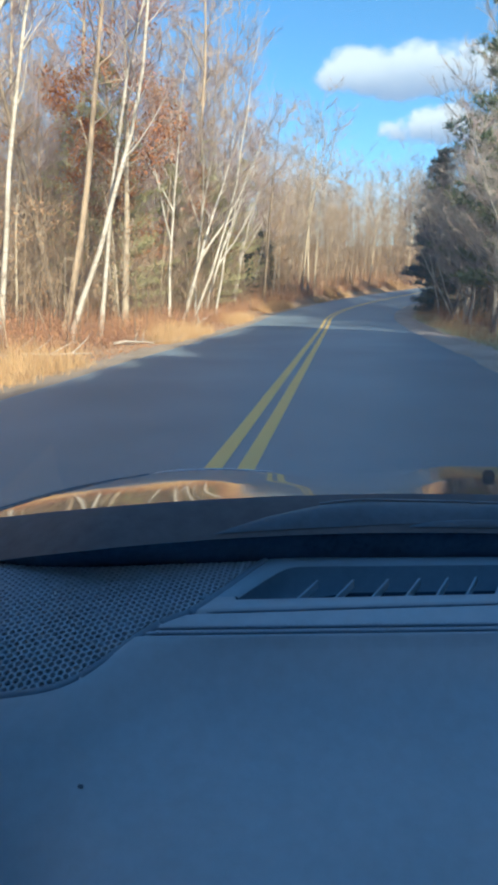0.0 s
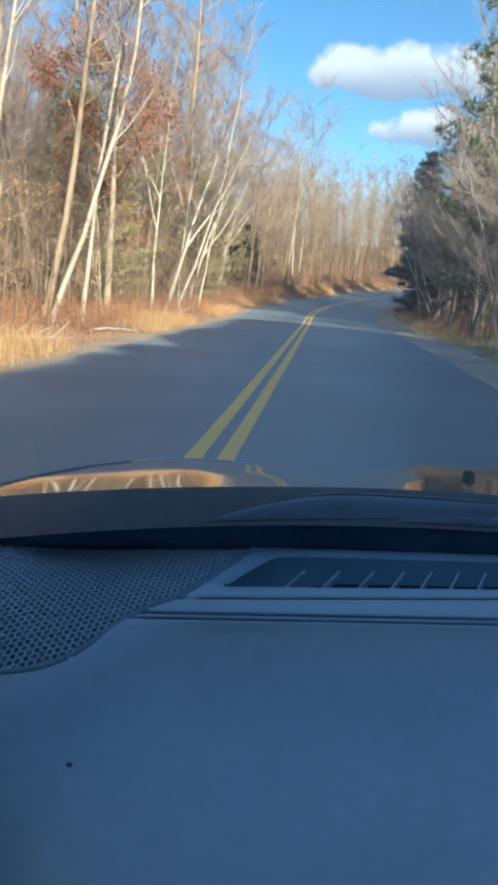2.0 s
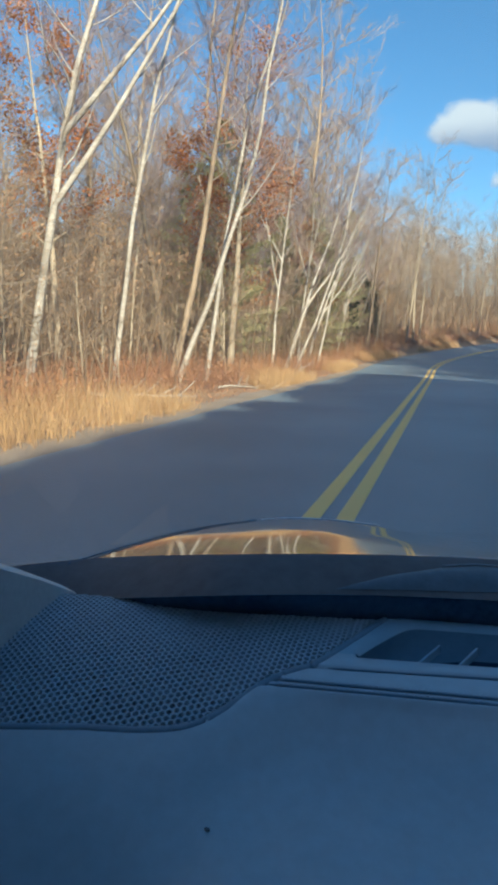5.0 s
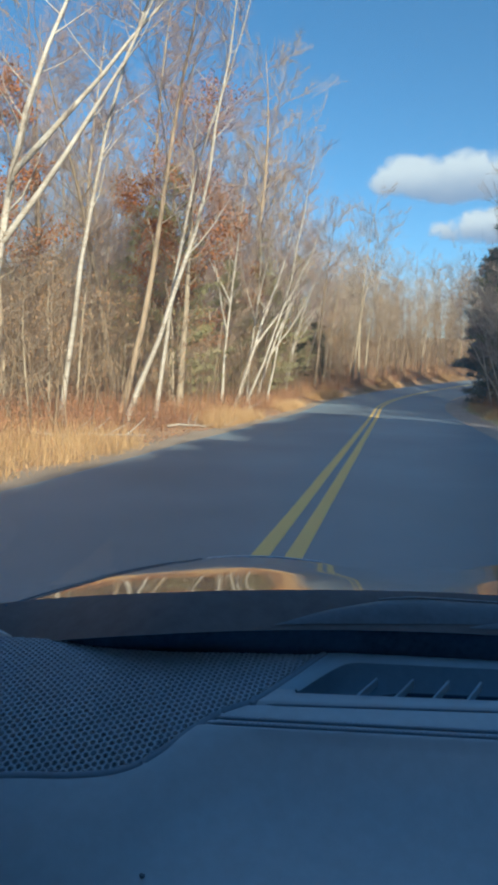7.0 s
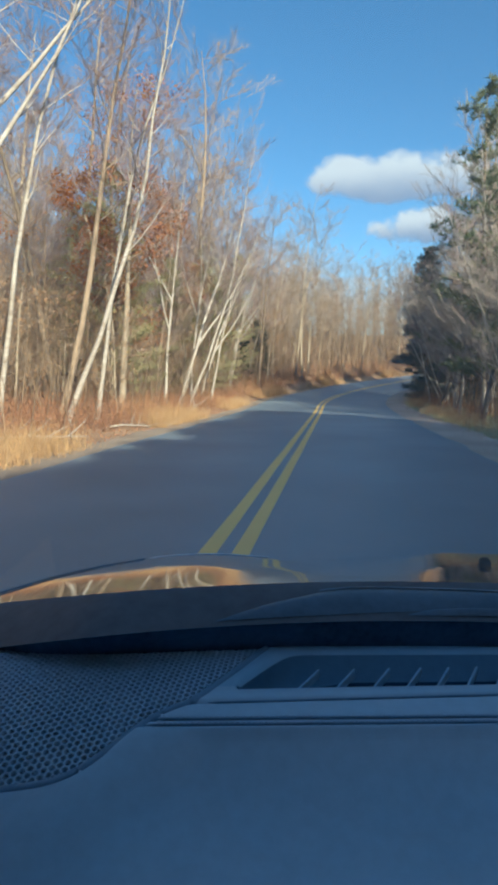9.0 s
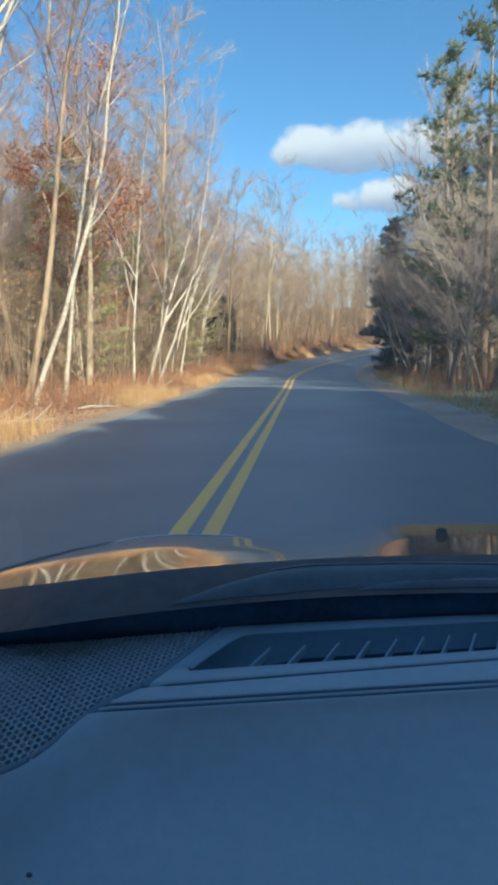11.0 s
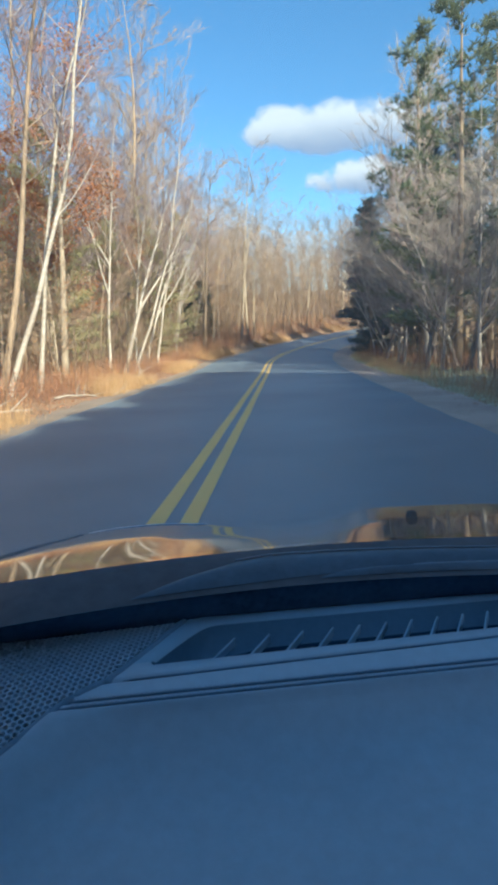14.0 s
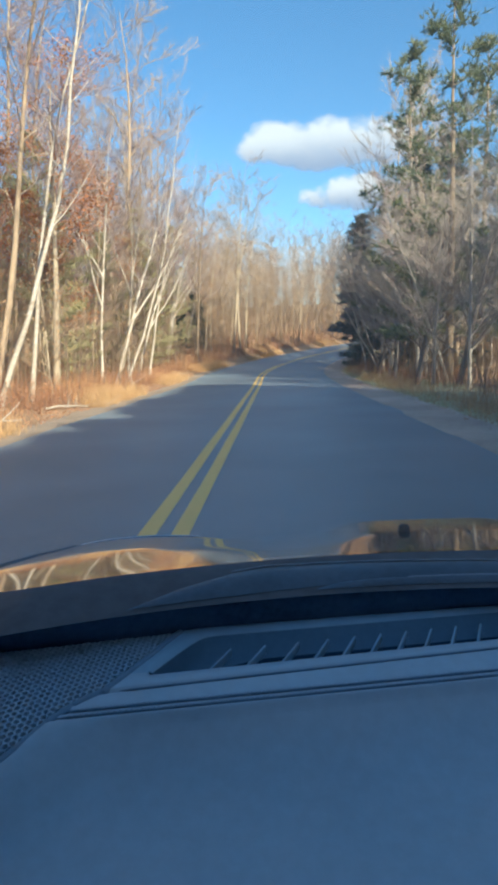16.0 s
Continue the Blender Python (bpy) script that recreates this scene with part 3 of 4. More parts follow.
for side in (-1, 1):
    X = lambda v: 0.4 + side * v
    TV, TF = [], []
    # the left pillar is set further in and made thicker, unseen, to shade the dash
    inner = 0.10 if side < 0 else 0.0
    tube(TV, TF, [Vector((X(1.165), 0.80, -0.36)), Vector((X(1.11 - inner * 0.6), 0.56, -0.12)), Vector((X(1.0 - inner), 0.34, 0.18)), Vector((X(0.90 - inner), -0.20, 0.46))], [0.035, 0.05 + inner * 0.3, 0.055 + inner * 0.4, 0.06], 10)
    car_part("windscreen_pillar", TV, TF, DARK_CLOTH, "dark cloth-covered windscreen pillar")
    TV = [Vector((X(0.962), y, z)) for y, z in ((0.80, -0.372), (0.70, -0.312), (0.62, -0.268), (0.40, -0.14), (0.20, -0.02))]
    TV += [Vector((X(1.00), v.y, v.z + 0.012)) for v in TV] + [Vector((X(0.955), v.y, -0.46)) for v in TV]
    TF = grid_faces(2, 5) + [(10 + k, 11 + k, 1 + k, k) for k in range(4)]
    car_part("pillar_trim", TV, TF, PALE_TRIM, "pale grey trim at the pillar's foot", False)
    # the left door is carried up to the roof, unseen, to block side light
    top = [(0.52, 0.05), (0.22, 0.40), (-1.5, 0.40)] if side < 0 else [(0.45, -0.30), (-1.5, -0.26)]
    slab("door", [(X(1.07), 0.72, -0.33)] + [(X(1.07), y, z) for y, z in top] + [(X(1.07), -1.5, -1.1), (X(1.07), 0.72, -1.1)], 0.03 * side, PAINT, "closed dark painted door")
    slab("roof_rail", [(X(0.86), -0.34, 0.46), (X(0.86), -1.5, 0.46), (X(0.86), -1.5, 0.38), (X(0.86), -0.34, 0.38)], 0.04 * side, LINING, "light grey roof rail")
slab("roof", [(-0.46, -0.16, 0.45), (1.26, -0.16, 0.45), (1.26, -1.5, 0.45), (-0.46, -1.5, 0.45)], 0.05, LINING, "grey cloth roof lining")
# unseen panel, added only to block sky light from the dash's left
slab("dash_shade_panel", [(-0.52, -0.02, 0.44), (0.02, -0.02, 0.44), (0.02, 0.36, 0.32), (-0.52, 0.36, 0.32)], 0.02, DARK_CLOTH, "dark grey panel added overhead, out of view, to shade the dash")
slab("rear_wall", [(-0.67, -1.5, -1.1), (1.47, -1.5, -1.1), (1.47, -1.5, 0.46), (-0.67, -1.5, 0.46)], 0.03, RUBBER, "dark rear of the cabin")
slab("cabin_floor", [(-0.67, -1.5, -1.1), (1.47, -1.5, -1.1), (1.47, 1.0, -1.1), (-0.67, 1.0, -1.1)], 0.03, RUBBER, "dark cabin floor")

wv = []
for x in wx:                                   # curved windscreen pane
    foot = Vector((x, base_y(x) + 0.01, base_z(x) - 0.004))
    head = Vector((0.4 + (x - 0.4) * 0.86, -0.26 - 0.10 * (x - 0.4) ** 2, 0.46))
    for k in range(12):
        f = k / 11
        p = foot.lerp(head, f)
        p += Vector((0, 0.6, 0.75)) * 0.05 * math.sin(math.pi * f)
        wv.append(p)
GLASS = bpy.data.materials.new("windscreen_glass")
GLASS.use_nodes = True
gn, gl = GLASS.node_tree.nodes, GLASS.node_tree.links
gn.remove(gn["Principled BSDF"])
fres, clear, gloss, blend = gn.new("ShaderNodeFresnel"), gn.new("ShaderNodeBsdfTransparent"), gn.new("ShaderNodeBsdfGlossy"), gn.new("ShaderNodeMixShader")
fres.inputs["IOR"].default_value = 1.17
clear.inputs["Color"].default_value = (0.95, 0.98, 0.97, 1)
gloss.inputs["Roughness"].default_value = 0.02
gl.new(fres.outputs[0], blend.inputs[0])
gl.new(clear.outputs[0], blend.inputs[1])
gl.new(gloss.outputs[0], blend.inputs[2])
# added patchy haze: a pale translucent mix that lifts the darks behind the glass
haze_mix, haze, haze_noise, haze_range = gn.new("ShaderNodeMixShader"), gn.new("ShaderNodeBsdfTranslucent"), gn.new("ShaderNodeTexNoise"), gn.new("ShaderNodeMapRange")
haze.inputs["Color"].default_value = (0.85, 0.84, 0.82, 1)
haze_noise.inputs["Scale"].default_value, haze_noise.inputs["Detail"].default_value = 5.0, 3.0
haze_range.inputs["To Min"].default_value, haze_range.inputs["To Max"].default_value = 0.05, 0.11
gl.new(haze_noise.outputs["Fac"], haze_range.inputs["Value"])
gl.new(haze_range.outputs["Result"], haze_mix.inputs[0])
gl.new(blend.outputs[0], haze_mix.inputs[1])
gl.new(haze.outputs[0], haze_mix.inputs[2])
gl.new(haze_mix.outputs[0], gn["Material Output"].inputs["Surface"])
pane = car_part("windscreen", wv, grid_faces(len(wx), 12), GLASS, "curved windscreen with a thin pale haze added to the glass")
pane.visible_shadow = False


# ---- trees ----
rng = random.Random(7)


def bend(p, d, length, segs, wob, r, up=0.0):
    """Points of a branch that wanders as it grows."""
    pts = [p.copy()]
    for _ in range(segs):
        d = (d + Vector((r.uniform(-wob, wob), r.uniform(-wob, wob), r.uniform(-wob, wob) + up))).normalized()
        pts.append(pts[-1] + d * (length / segs))
    return pts


def bare_tree(seed, height, radius, lean=(0, 0), first=0.35, limbs=18, spread=0.28, twigs=14, sub=8, steep=0.5, fork=False, wob=0.07, up=0.02):
    """Trunk with limbs, and a crown of branchlets and twigs: two lists of verts and faces."""
    r = random.Random(seed)
    TV, TF, CV, CF = [], [], [], []
    d = Vector((lean[0], lean[1], 1)).normalized()
    trunks = [bend(Vector((0, 0, -0.3)), d, height, 9, wob, r, up)]
    radii = [[radius * (1.25 if i == 0 else 1) * (1 - 0.92 * i / 9) for i in range(10)]]
    if fork:
        for k in range(2):
            q = trunks[0][3 + k]
            side = Vector((r.uniform(-1, 1), r.uniform(-1, 1), 0)).normalized()
            trunks.append(bend(q, (d + side * 0.45).normalized(), height * (0.62 - 0.1 * k), 7, 0.09, r, 0.04))
            radii.append([radius * 0.6 * (1 - 0.92 * i / 7) for i in range(8)])
    for pts, rad in zip(trunks, radii):
        tube(TV, TF, pts, rad, 7)
        k = len(pts) - 1
        for i in range(limbs if pts is trunks[0] else limbs // 2):
            f = first + (0.98 - first) * (i + r.random()) / (limbs if pts is trunks[0] else limbs // 2)
            j = min(k - 1, int(f * k))
            p = pts[j].lerp(pts[j + 1], f * k - j)
            a = r.uniform(0, 2 * math.pi)
            ld = Vector((math.cos(a), math.sin(a), r.uniform(0.35, 1.0) * steep + 0.25)).normalized()
            length = height * spread * (1.1 - 0.75 * f) * r.uniform(0.6, 1.2)
            lp = bend(p, ld, length, 4, 0.22, r, 0.06)
            lr = rad[j] * 0.38
            tube(TV, TF, lp, [lr, lr * 0.75, lr * 0.55, lr * 0.35, lr * 0.15], 4)
            for s in range(sub):
                g = 0.25 + 0.75 * (s + r.random()) / sub
                j2 = min(3, int(g * 4))
                q = lp[j2].lerp(lp[j2 + 1], g * 4 - j2)
                sd = (lp[j2 + 1] - lp[j2]).normalized() + Vector((r.uniform(-0.9, 0.9), r.uniform(-0.9, 0.9), r.uniform(-0.3, 0.8)))
                sl = length * r.uniform(0.25, 0.5)
                sp = bend(q, sd.normalized(), sl, 2, 0.2, r, 0.05)
                cone(CV, CF, sp[0], sp[1] + (sp[1] - sp[0]) * 0.15, 0.009)
                cone(CV, CF, sp[1], sp[2], 0.007)
                for w in range(twigs):
                    h = r.uniform(0.1, 1.0)
                    j3 = 0 if h < 0.5 else 1
                    tq = sp[j3].lerp(sp[j3 + 1], h * 2 - j3)
                    td = (sp[j3 + 1] - sp[j3]).normalized() + Vector((r.uniform(-1, 1), r.uniform(-1, 1), r.uniform(-0.5, 0.9)))
                    cone(CV, CF, tq, tq + td.normalized() * sl * r.uniform(0.3, 0.8), 0.0052)
    return (TV, TF), (CV, CF)


def leaves(V, F, at, n, size, r, around=0.5):
    for _ in range(n):
        p = at + Vector((r.gauss(0, around), r.gauss(0, around), r.gauss(0, around * 0.7)))
        a = Vector((r.uniform(-1, 1), r.uniform(-1, 1), r.uniform(-1, 1))).normalized()
        b = a.orthogonal().normalized()
        s = size * r.uniform(0.6, 1.3)
        k = len(V)
        V.extend((p - a * s, p + b * s * 0.5, p + a * s, p - b * s * 0.5 + a * s * 0.1))
        F.append((k, k + 1, k + 2, k + 3))


def pine(seed, height, radius, whorls=16, reach=0.26, sparse=1.0, droop=0.0, base=0.12, size=(0.18, 0.36), width=0.14, per=7):
    """Conifer: straight trunk, whorls of boughs, and tufts of needles."""
    r = random.Random(seed)
    TV, TF, CV, CF = [], [], [], []
    pts = bend(Vector((0, 0, -0.3)), Vector((0, 0, 1)), height, 8, 0.025, r)
    tube(TV, TF, pts, [radius * (1 - 0.93 * i / 8) for i in range(9)], 8)
    for w in range(whorls):
        tier = r.uniform(0.7, 1.2)
        f = base + (0.97 - base) * w / (whorls - 1)
        j = min(7, int(f * 8))
        p = pts[j].lerp(pts[j + 1], f * 8 - j)
        for b in range(r.randint(4, 6)):
            a = r.uniform(0, 2 * math.pi)
            length = height * reach * (1.08 - f) ** 0.8 * r.uniform(0.6, 1.15) * tier * smooth01(base - 0.15, base + 0.12, f)
            d = Vector((math.cos(a), math.sin(a), 0.15 + 0.4 * f - droop)).normalized()
            bp = bend(p, d, max(0.3, length), 4, 0.10, r, 0.03)
            cone(TV, TF, bp[0], bp[2] + (bp[2] - bp[1]) * 0.3, 0.035 * (1.1 - f))
            cone(TV, TF, bp[2], bp[4], 0.018 * (1.1 - f))
            tufts = int((6 + length * 5) * sparse)
            for t in range(tufts):
                g = 1 - 0.72 * ((t + r.random()) / tufts) ** 1.4
                j2 = min(3, int(g * 4))
                q = bp[j2].lerp(bp[j2 + 1], g * 4 - j2) + Vector((r.gauss(0, 0.16), r.gauss(0, 0.16), r.gauss(0, 0.06)))
                out = (bp[j2 + 1] - bp[j2]).normalized()
                for _ in range(per):
                    nd = (out * 0.7 + Vector((r.uniform(-1, 1), r.uniform(-1, 1), r.uniform(-0.5, 0.9)))).normalized()
                    s = r.uniform(*size)
                    k = len(CV)
                    wv = nd.orthogonal().normalized() * s * width
                    CV.extend((q - wv, q + wv, q + nd * s))
                    CF.append((k, k + 1, k + 2))
    return (TV, TF), (CV, CF)


def tree_thing(name, geo, bark, crown_mat, label, category, group, extra=None):
    """One tree at the origin: trunk and crown under an Empty."""
    ob = thing(name, (0, 0, 0), label, category, group)
    mesh_ob("trunk", geo[0][0], geo[0][1], bark, ob, smooth=True)
    mesh_ob("crown", geo[1][0], geo[1][1], crown_mat, ob)
    if extra:
        mesh_ob("foliage", extra[0], extra[1], OAK_LEAF, ob, "withered orange leaves")
    return ob


placed = []


def plant(proto, x, y, scale=1.0, turn=None, tilt=0.0):
    """Sets a copy of a tree on the ground; the first goes where the tree itself is."""
    m = pose(x, y, ground_z(x, y) - 0.05, 0, tilt, rng.uniform(0, 360) if turn is None else turn)
    ob = copy_thing(proto, m)
    ob.scale = (scale, scale, scale * rng.uniform(0.92, 1.08))
    placed.append((x, y))
    return ob


WOODS = "bare trees of the wood"
protos = []
specs = [(11, 13.0, 0.11, 0.20, 30, 0.30), (12, 15.0, 0.14, 0.24, 32, 0.32), (13, 11.0, 0.08, 0.16, 26, 0.28),
         (14, 14.0, 0.10, 0.28, 30, 0.30), (15, 12.0, 0.09, 0.20, 28, 0.34), (16, 10.0, 0.06, 0.14, 26, 0.28)]
for k, (s, h, r0, first, limbs, spread) in enumerate(specs):
    geo = bare_tree(s, h, r0, (rng.uniform(-0.06, 0.06), rng.uniform(-0.06, 0.06)), first, limbs, spread)
    protos.append(tree_thing("bare_tree", geo, BARK if k % 2 else PALE_BARK, TWIG if k % 3 else RED_TWIG,
                             "slender leafless tree with grey-brown bark and fine twigs", "tree", WOODS))
shaded = []
for s, h in ((17, 10.0), (18, 8.0)):
    geo = bare_tree(s, h, 0.09, (rng.uniform(-0.1, 0.1), 0.0), 0.15, 26, 0.34, 10, 8)
    shaded.append(tree_thing("bare_tree", geo, GREY_BARK, GREY_TWIG, "bare grey tree on the shaded side of the road", "tree", WOODS))
thin = []
for k, (s, h) in enumerate(((21, 13.0), (22, 11.0), (23, 15.0))):
    geo = bare_tree(s, h, 0.075, (rng.uniform(-0.06, 0.06), rng.uniform(-0.06, 0.06)), 0.20, 24, 0.32, 9, 7)
    thin.append(tree_thing("bare_tree", geo, BARK if k else PALE_BARK, TWIG, "slender leafless tree with grey-brown bark and fine twigs", "tree", WOODS))
birches = []
for s, h, r0, lean, fork in ((31, 12.0, 0.075, (0.26, 0.0), False), (32, 13.5, 0.085, (0.46, 0.05), False), (33, 11.0, 0.07, (0.06, -0.05), True), (34, 10.0, 0.07, (0.40, 0.1), False)):
    geo = bare_tree(s, h, r0, lean, 0.40, 16, 0.24, 10, 7, 0.9, fork, 0.10, 0.0)
    birches.append(tree_thing("birch", geo, BIRCH, RED_TWIG, "slim leaning white-barked birch without leaves", "tree", "birches by the road"))
big_birches = []
for s, h, r0, lean in ((91, 12.5, 0.115, (0.34, 0.03)), (92, 10.0, 0.105, (0.30, -0.03))):
    geo = bare_tree(s, h, r0, lean, 0.34, 14, 0.26, 8, 6, 0.8, True, 0.10, 0.0)
    big_birches.append(tree_thing("birch", geo, BIRCH, RED_TWIG, "stout forked white-barked birch with pale limbs", "tree", "birches by the road"))
tall_trunks = []
for s, h, r0 in ((93, 15.0, 0.115), (94, 13.0, 0.12)):
    geo = bare_tree(s, h, r0, (0.20, 0.02), 0.42, 20, 0.30, 10, 7, 0.55, False, 0.05, 0.0)
    tall_trunks.append(tree_thing("bare_tree", geo, BARK, RED_TWIG, "tall leaning grey-tan tree with an open bare crown", "tree", WOODS))
beeches = []
for s, h in ((36, 6.0), (37, 4.5), (38, 7.0)):
    geo = bare_tree(s, h, 0.05, (0.04, 0.02), 0.12, 26, 0.36, 6, 6, 0.25)
    r = random.Random(s)
    LV, LF = [], []
    for _ in range(260):
        v = geo[1][0][r.randrange(len(geo[1][0]))]
        leaves(LV, LF, v, 4, 0.042, r, 0.16)
    ob = tree_thing("beech", geo, PALE_BARK, TWIG, "young beech still holding thin tan leaves", "tree", "young beeches in the wood")
    mesh_ob("foliage", LV, LF, BEECH_LEAF, ob, "withered tan leaves")
    beeches.append(ob)
oaks = []
for s, h in ((41, 12.0), (42, 9.0)):
    geo = bare_tree(s, h, 0.14, (0.05, 0), 0.35, 16, 0.30, 4, 6)
    r = random.Random(s)
    LV, LF = [], []
    for _ in range(300):
        v = geo[1][0][r.randrange(len(geo[1][0]))]
        leaves(LV, LF, v, 18, 0.06, r, 0.25)
    oaks.append(tree_thing("oak", geo, PALE_BARK, TWIG, "oak still holding clumps of withered orange leaves", "tree", "oaks with withered leaves", (LV, LF)))
pines = []
for s, h, sp, rc in ((51, 15.0, 1.0, 0.24), (52, 13.0, 0.9, 0.28), (53, 16.0, 0.7, 0.24)):
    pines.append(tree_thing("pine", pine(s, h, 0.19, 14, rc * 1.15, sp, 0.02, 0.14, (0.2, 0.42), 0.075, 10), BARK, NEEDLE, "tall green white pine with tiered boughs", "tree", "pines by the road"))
sunlit_pines = []
for s, h, sp in ((54, 12.0, 1.3), (55, 9.0, 1.4)):
    sunlit_pines.append(tree_thing("pine", pine(s, h, 0.12, 26, 0.26, sp * 0.8, 0.03, 0.08, (0.14, 0.30), 0.055, 12), BARK, SUNLIT_NEEDLE, "soft olive-green white pine with sunlight put into its lighter needles", "tree", "pines by the road"))
hemlocks = []
for s, h in ((58, 13.0), (59, 11.0)):
    hemlocks.append(tree_thing("hemlock", pine(s, h, 0.17, 20, 0.21, 0.9, 0.08, 0.04, (0.28, 0.55), 0.12, 9), BARK, HEMLOCK, "dark green hemlock with boughs down to the ground", "tree", "hemlocks by the road"))
# pines for the added wood out of view, dense enough to block the sun
dense = []
for s, h in ((56, 10.0), (57, 9.0)):
    dense.append(tree_thing("pine", pine(s, h, 0.17, 14, 0.27, 0.6, 0.05, 0.06, (0.28, 0.58), 0.20, 20), BARK, NEEDLE, "bushy green pine with dense low boughs, added out of view to shade the road", "tree", "pines by the road"))
spruces = []
for s, h in ((61, 4.5), (62, 9.0)):
    spruces.append(tree_thing("spruce", pine(s, h, 0.09, 15, 0.24, 1.2, 0.25, 0.05), BARK, SPRUCE, "dark green spruce with drooping boughs", "tree", "spruces in the wood"))
first_spots = iter([(-30, -30), (-34, -22), (-28, -14), (-36, -8), (-26, -38), (-40, -18), (-22, -24), (-24, -34), (-20, -44), (-18, -52),
                    (-32, -46), (-38, -40), (18, -62), (24, -58), (30, -64), (-44, -30), (-46, -44), (-50, -20), (-52, -50), (-56, -30), (-58, -10), (-60, -44), (-62, -26), (-64, -52), (-66, -38), (-68, -14), (-70, -48), (-72, -30), (-74, -20), (-76, -40), (-78, -24), (-80, -34), (-82, -18), (-84, -44), (-86, -28), (-88, -36)])


def set_first(ob):
    x, y = next(first_spots)
    ob.location = (x, y, ground_z(x, y) - 0.05)


for ob in protos + shaded + thin + birches + big_birches + tall_trunks + beeches + oaks + pines + sunlit_pines + hemlocks + dense + spruces:
    set_first(ob)


def free(x, y, gap):
    return all((x - a) ** 2 + (y - b) ** 2 > gap * gap for a, b in placed)


# left wood: leaning birches, oaks, pines and a spruce by the verge first
for k, x, y, s, turn in ((0, -8.0, 14.0, 1.0, 10), (1, -7.3, 16.2, 1.0, -8), (0, -7.0, 17.8, 1.0, 0),
                         (1, -7.2, 30.0, 0.95, -10), (0, -6.8, 33.6, 0.95, 0), (2, -7.6, 32.4, 1.0, 40),
                         (2, -7.2, 26.0, 1.0, 0), (0, -7.4, 43.5, 0.8, 0), (2, -8.6, 48.0, 0.85, 30), (0, -7.5, 53.0, 0.75, 40)):
    plant(birches[k], x, y, s, turn)
for k, x, y, s, turn in ((0, -8.9, 11.8, 1.0, 0), (1, -7.4, 29.0, 1.0, 12), (1, -7.6, 34.6, 0.9, -14), (0, -8.2, 47.0, 0.8, 20)):
    plant(big_birches[k], x, y, s, turn)
for k, x, y, s, turn in ((0, -7.9, 17.2, 1.0, 0), (1, -10.6, 12.6, 1.05, 160), (1, -9.4, 20.5, 1.1, 175), (0, -9.8, 27.0, 1.0, 120), (1, -8.8, 40.5, 1.0, 200), (0, -10.0, 50.0, 0.9, 60)):
    plant(tall_trunks[k], x, y, s, turn)
for k, x, y, s in ((0, -10.2, 15.0, 0.85), (1, -9.0, 25.0, 1.0), (0, -7.7, 22.0, 1.0), (0, -9.2, 38.5, 0.95), (1, -8.2, 45.0, 0.8), (1, -9.5, 28.5, 0.75)):
    plant(oaks[k], x, y, s)
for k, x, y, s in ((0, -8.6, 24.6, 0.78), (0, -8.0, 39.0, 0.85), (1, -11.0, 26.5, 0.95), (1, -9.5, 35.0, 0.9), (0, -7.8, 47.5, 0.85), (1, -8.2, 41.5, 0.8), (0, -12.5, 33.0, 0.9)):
    plant(sunlit_pines[k], x, y, s)
plant(spruces[0], -6.6, 55.0, 1.0)
plant(spruces[0], -7.4, 50.0, 0.7)
for k in range(110):
    y = rng.uniform(7, 62)
    x = road_x(y) - 7.4 - 12 * rng.random() ** 1.5
    if free(x, y, 0.8):
        plant(beeches[k % 3], x, y, rng.uniform(0.7, 1.1))
n = 0
while n < 260:
    y = rng.uniform(2, 92) if n < 200 else rng.uniform(24, 58)
    s = (8.7 if 8 < y < 46 else 7.0) + 30 * rng.random() ** 1.7
    x = road_x(y) - s
    if free(x, y, 1.25 if s < 15 else 2.0):
        plant(thin[rng.randrange(3)] if s > 14 or y > 52 else protos[rng.randrange(6)], x, y, (rng.uniform(0.58, 0.84) if n % 5 < 3 else rng.uniform(0.95, 1.25)) * (1 + 0.25 * smooth01(16, 24, y) * smooth01(62, 52, y) - 0.22 * smooth01(58, 75, y)))
        n += 1
# right wood: hemlocks and pines that stand in their own shade, birches and crooked bare trees before them
for k, d, y, s in ((0, 5.6, 62, 0.62), (1, 5.4, 58, 0.75), (0, 5.3, 54, 0.68), (1, 5.2, 50, 0.85), (0, 5.3, 46.5, 0.78), (1, 5.4, 43, 0.98), 
                   (1, 8.6, 39, 1.15), (0, 9.0, 50, 1.1), (0, 10.2, 36.5, 1.1), (1, 9.0, 56, 1.1)):
    plant(hemlocks[k], road_x(y) + d, y, s)
for k, x, y, s in ((0, 6.6, 31, 0.95), (0, 7.0, 26.0, 1.05), (2, 7.6, 35, 1.0), (0, 10.5, 33, 1.05),
                   (1, 12.5, 24, 1.1), (2, 15.0, 30, 1.1), (1, 17.5, 38, 1.1)):
    plant(pines[k], x, y, s)
for k, x, y, s, turn in ((0, 5.9, 41.0, 0.75, 185), (1, 6.7, 40.0, 0.7, 170), (3, 6.3, 38.5, 0.8, 175), (0, 6.9, 38.0, 0.8, 190),
                         (2, 6.2, 36.5, 0.7, 165), (0, 7.3, 28.5, 0.8, 180), (3, 6.9, 25.5, 0.9, 200)):
    plant(birches[k], x, y, s, turn)
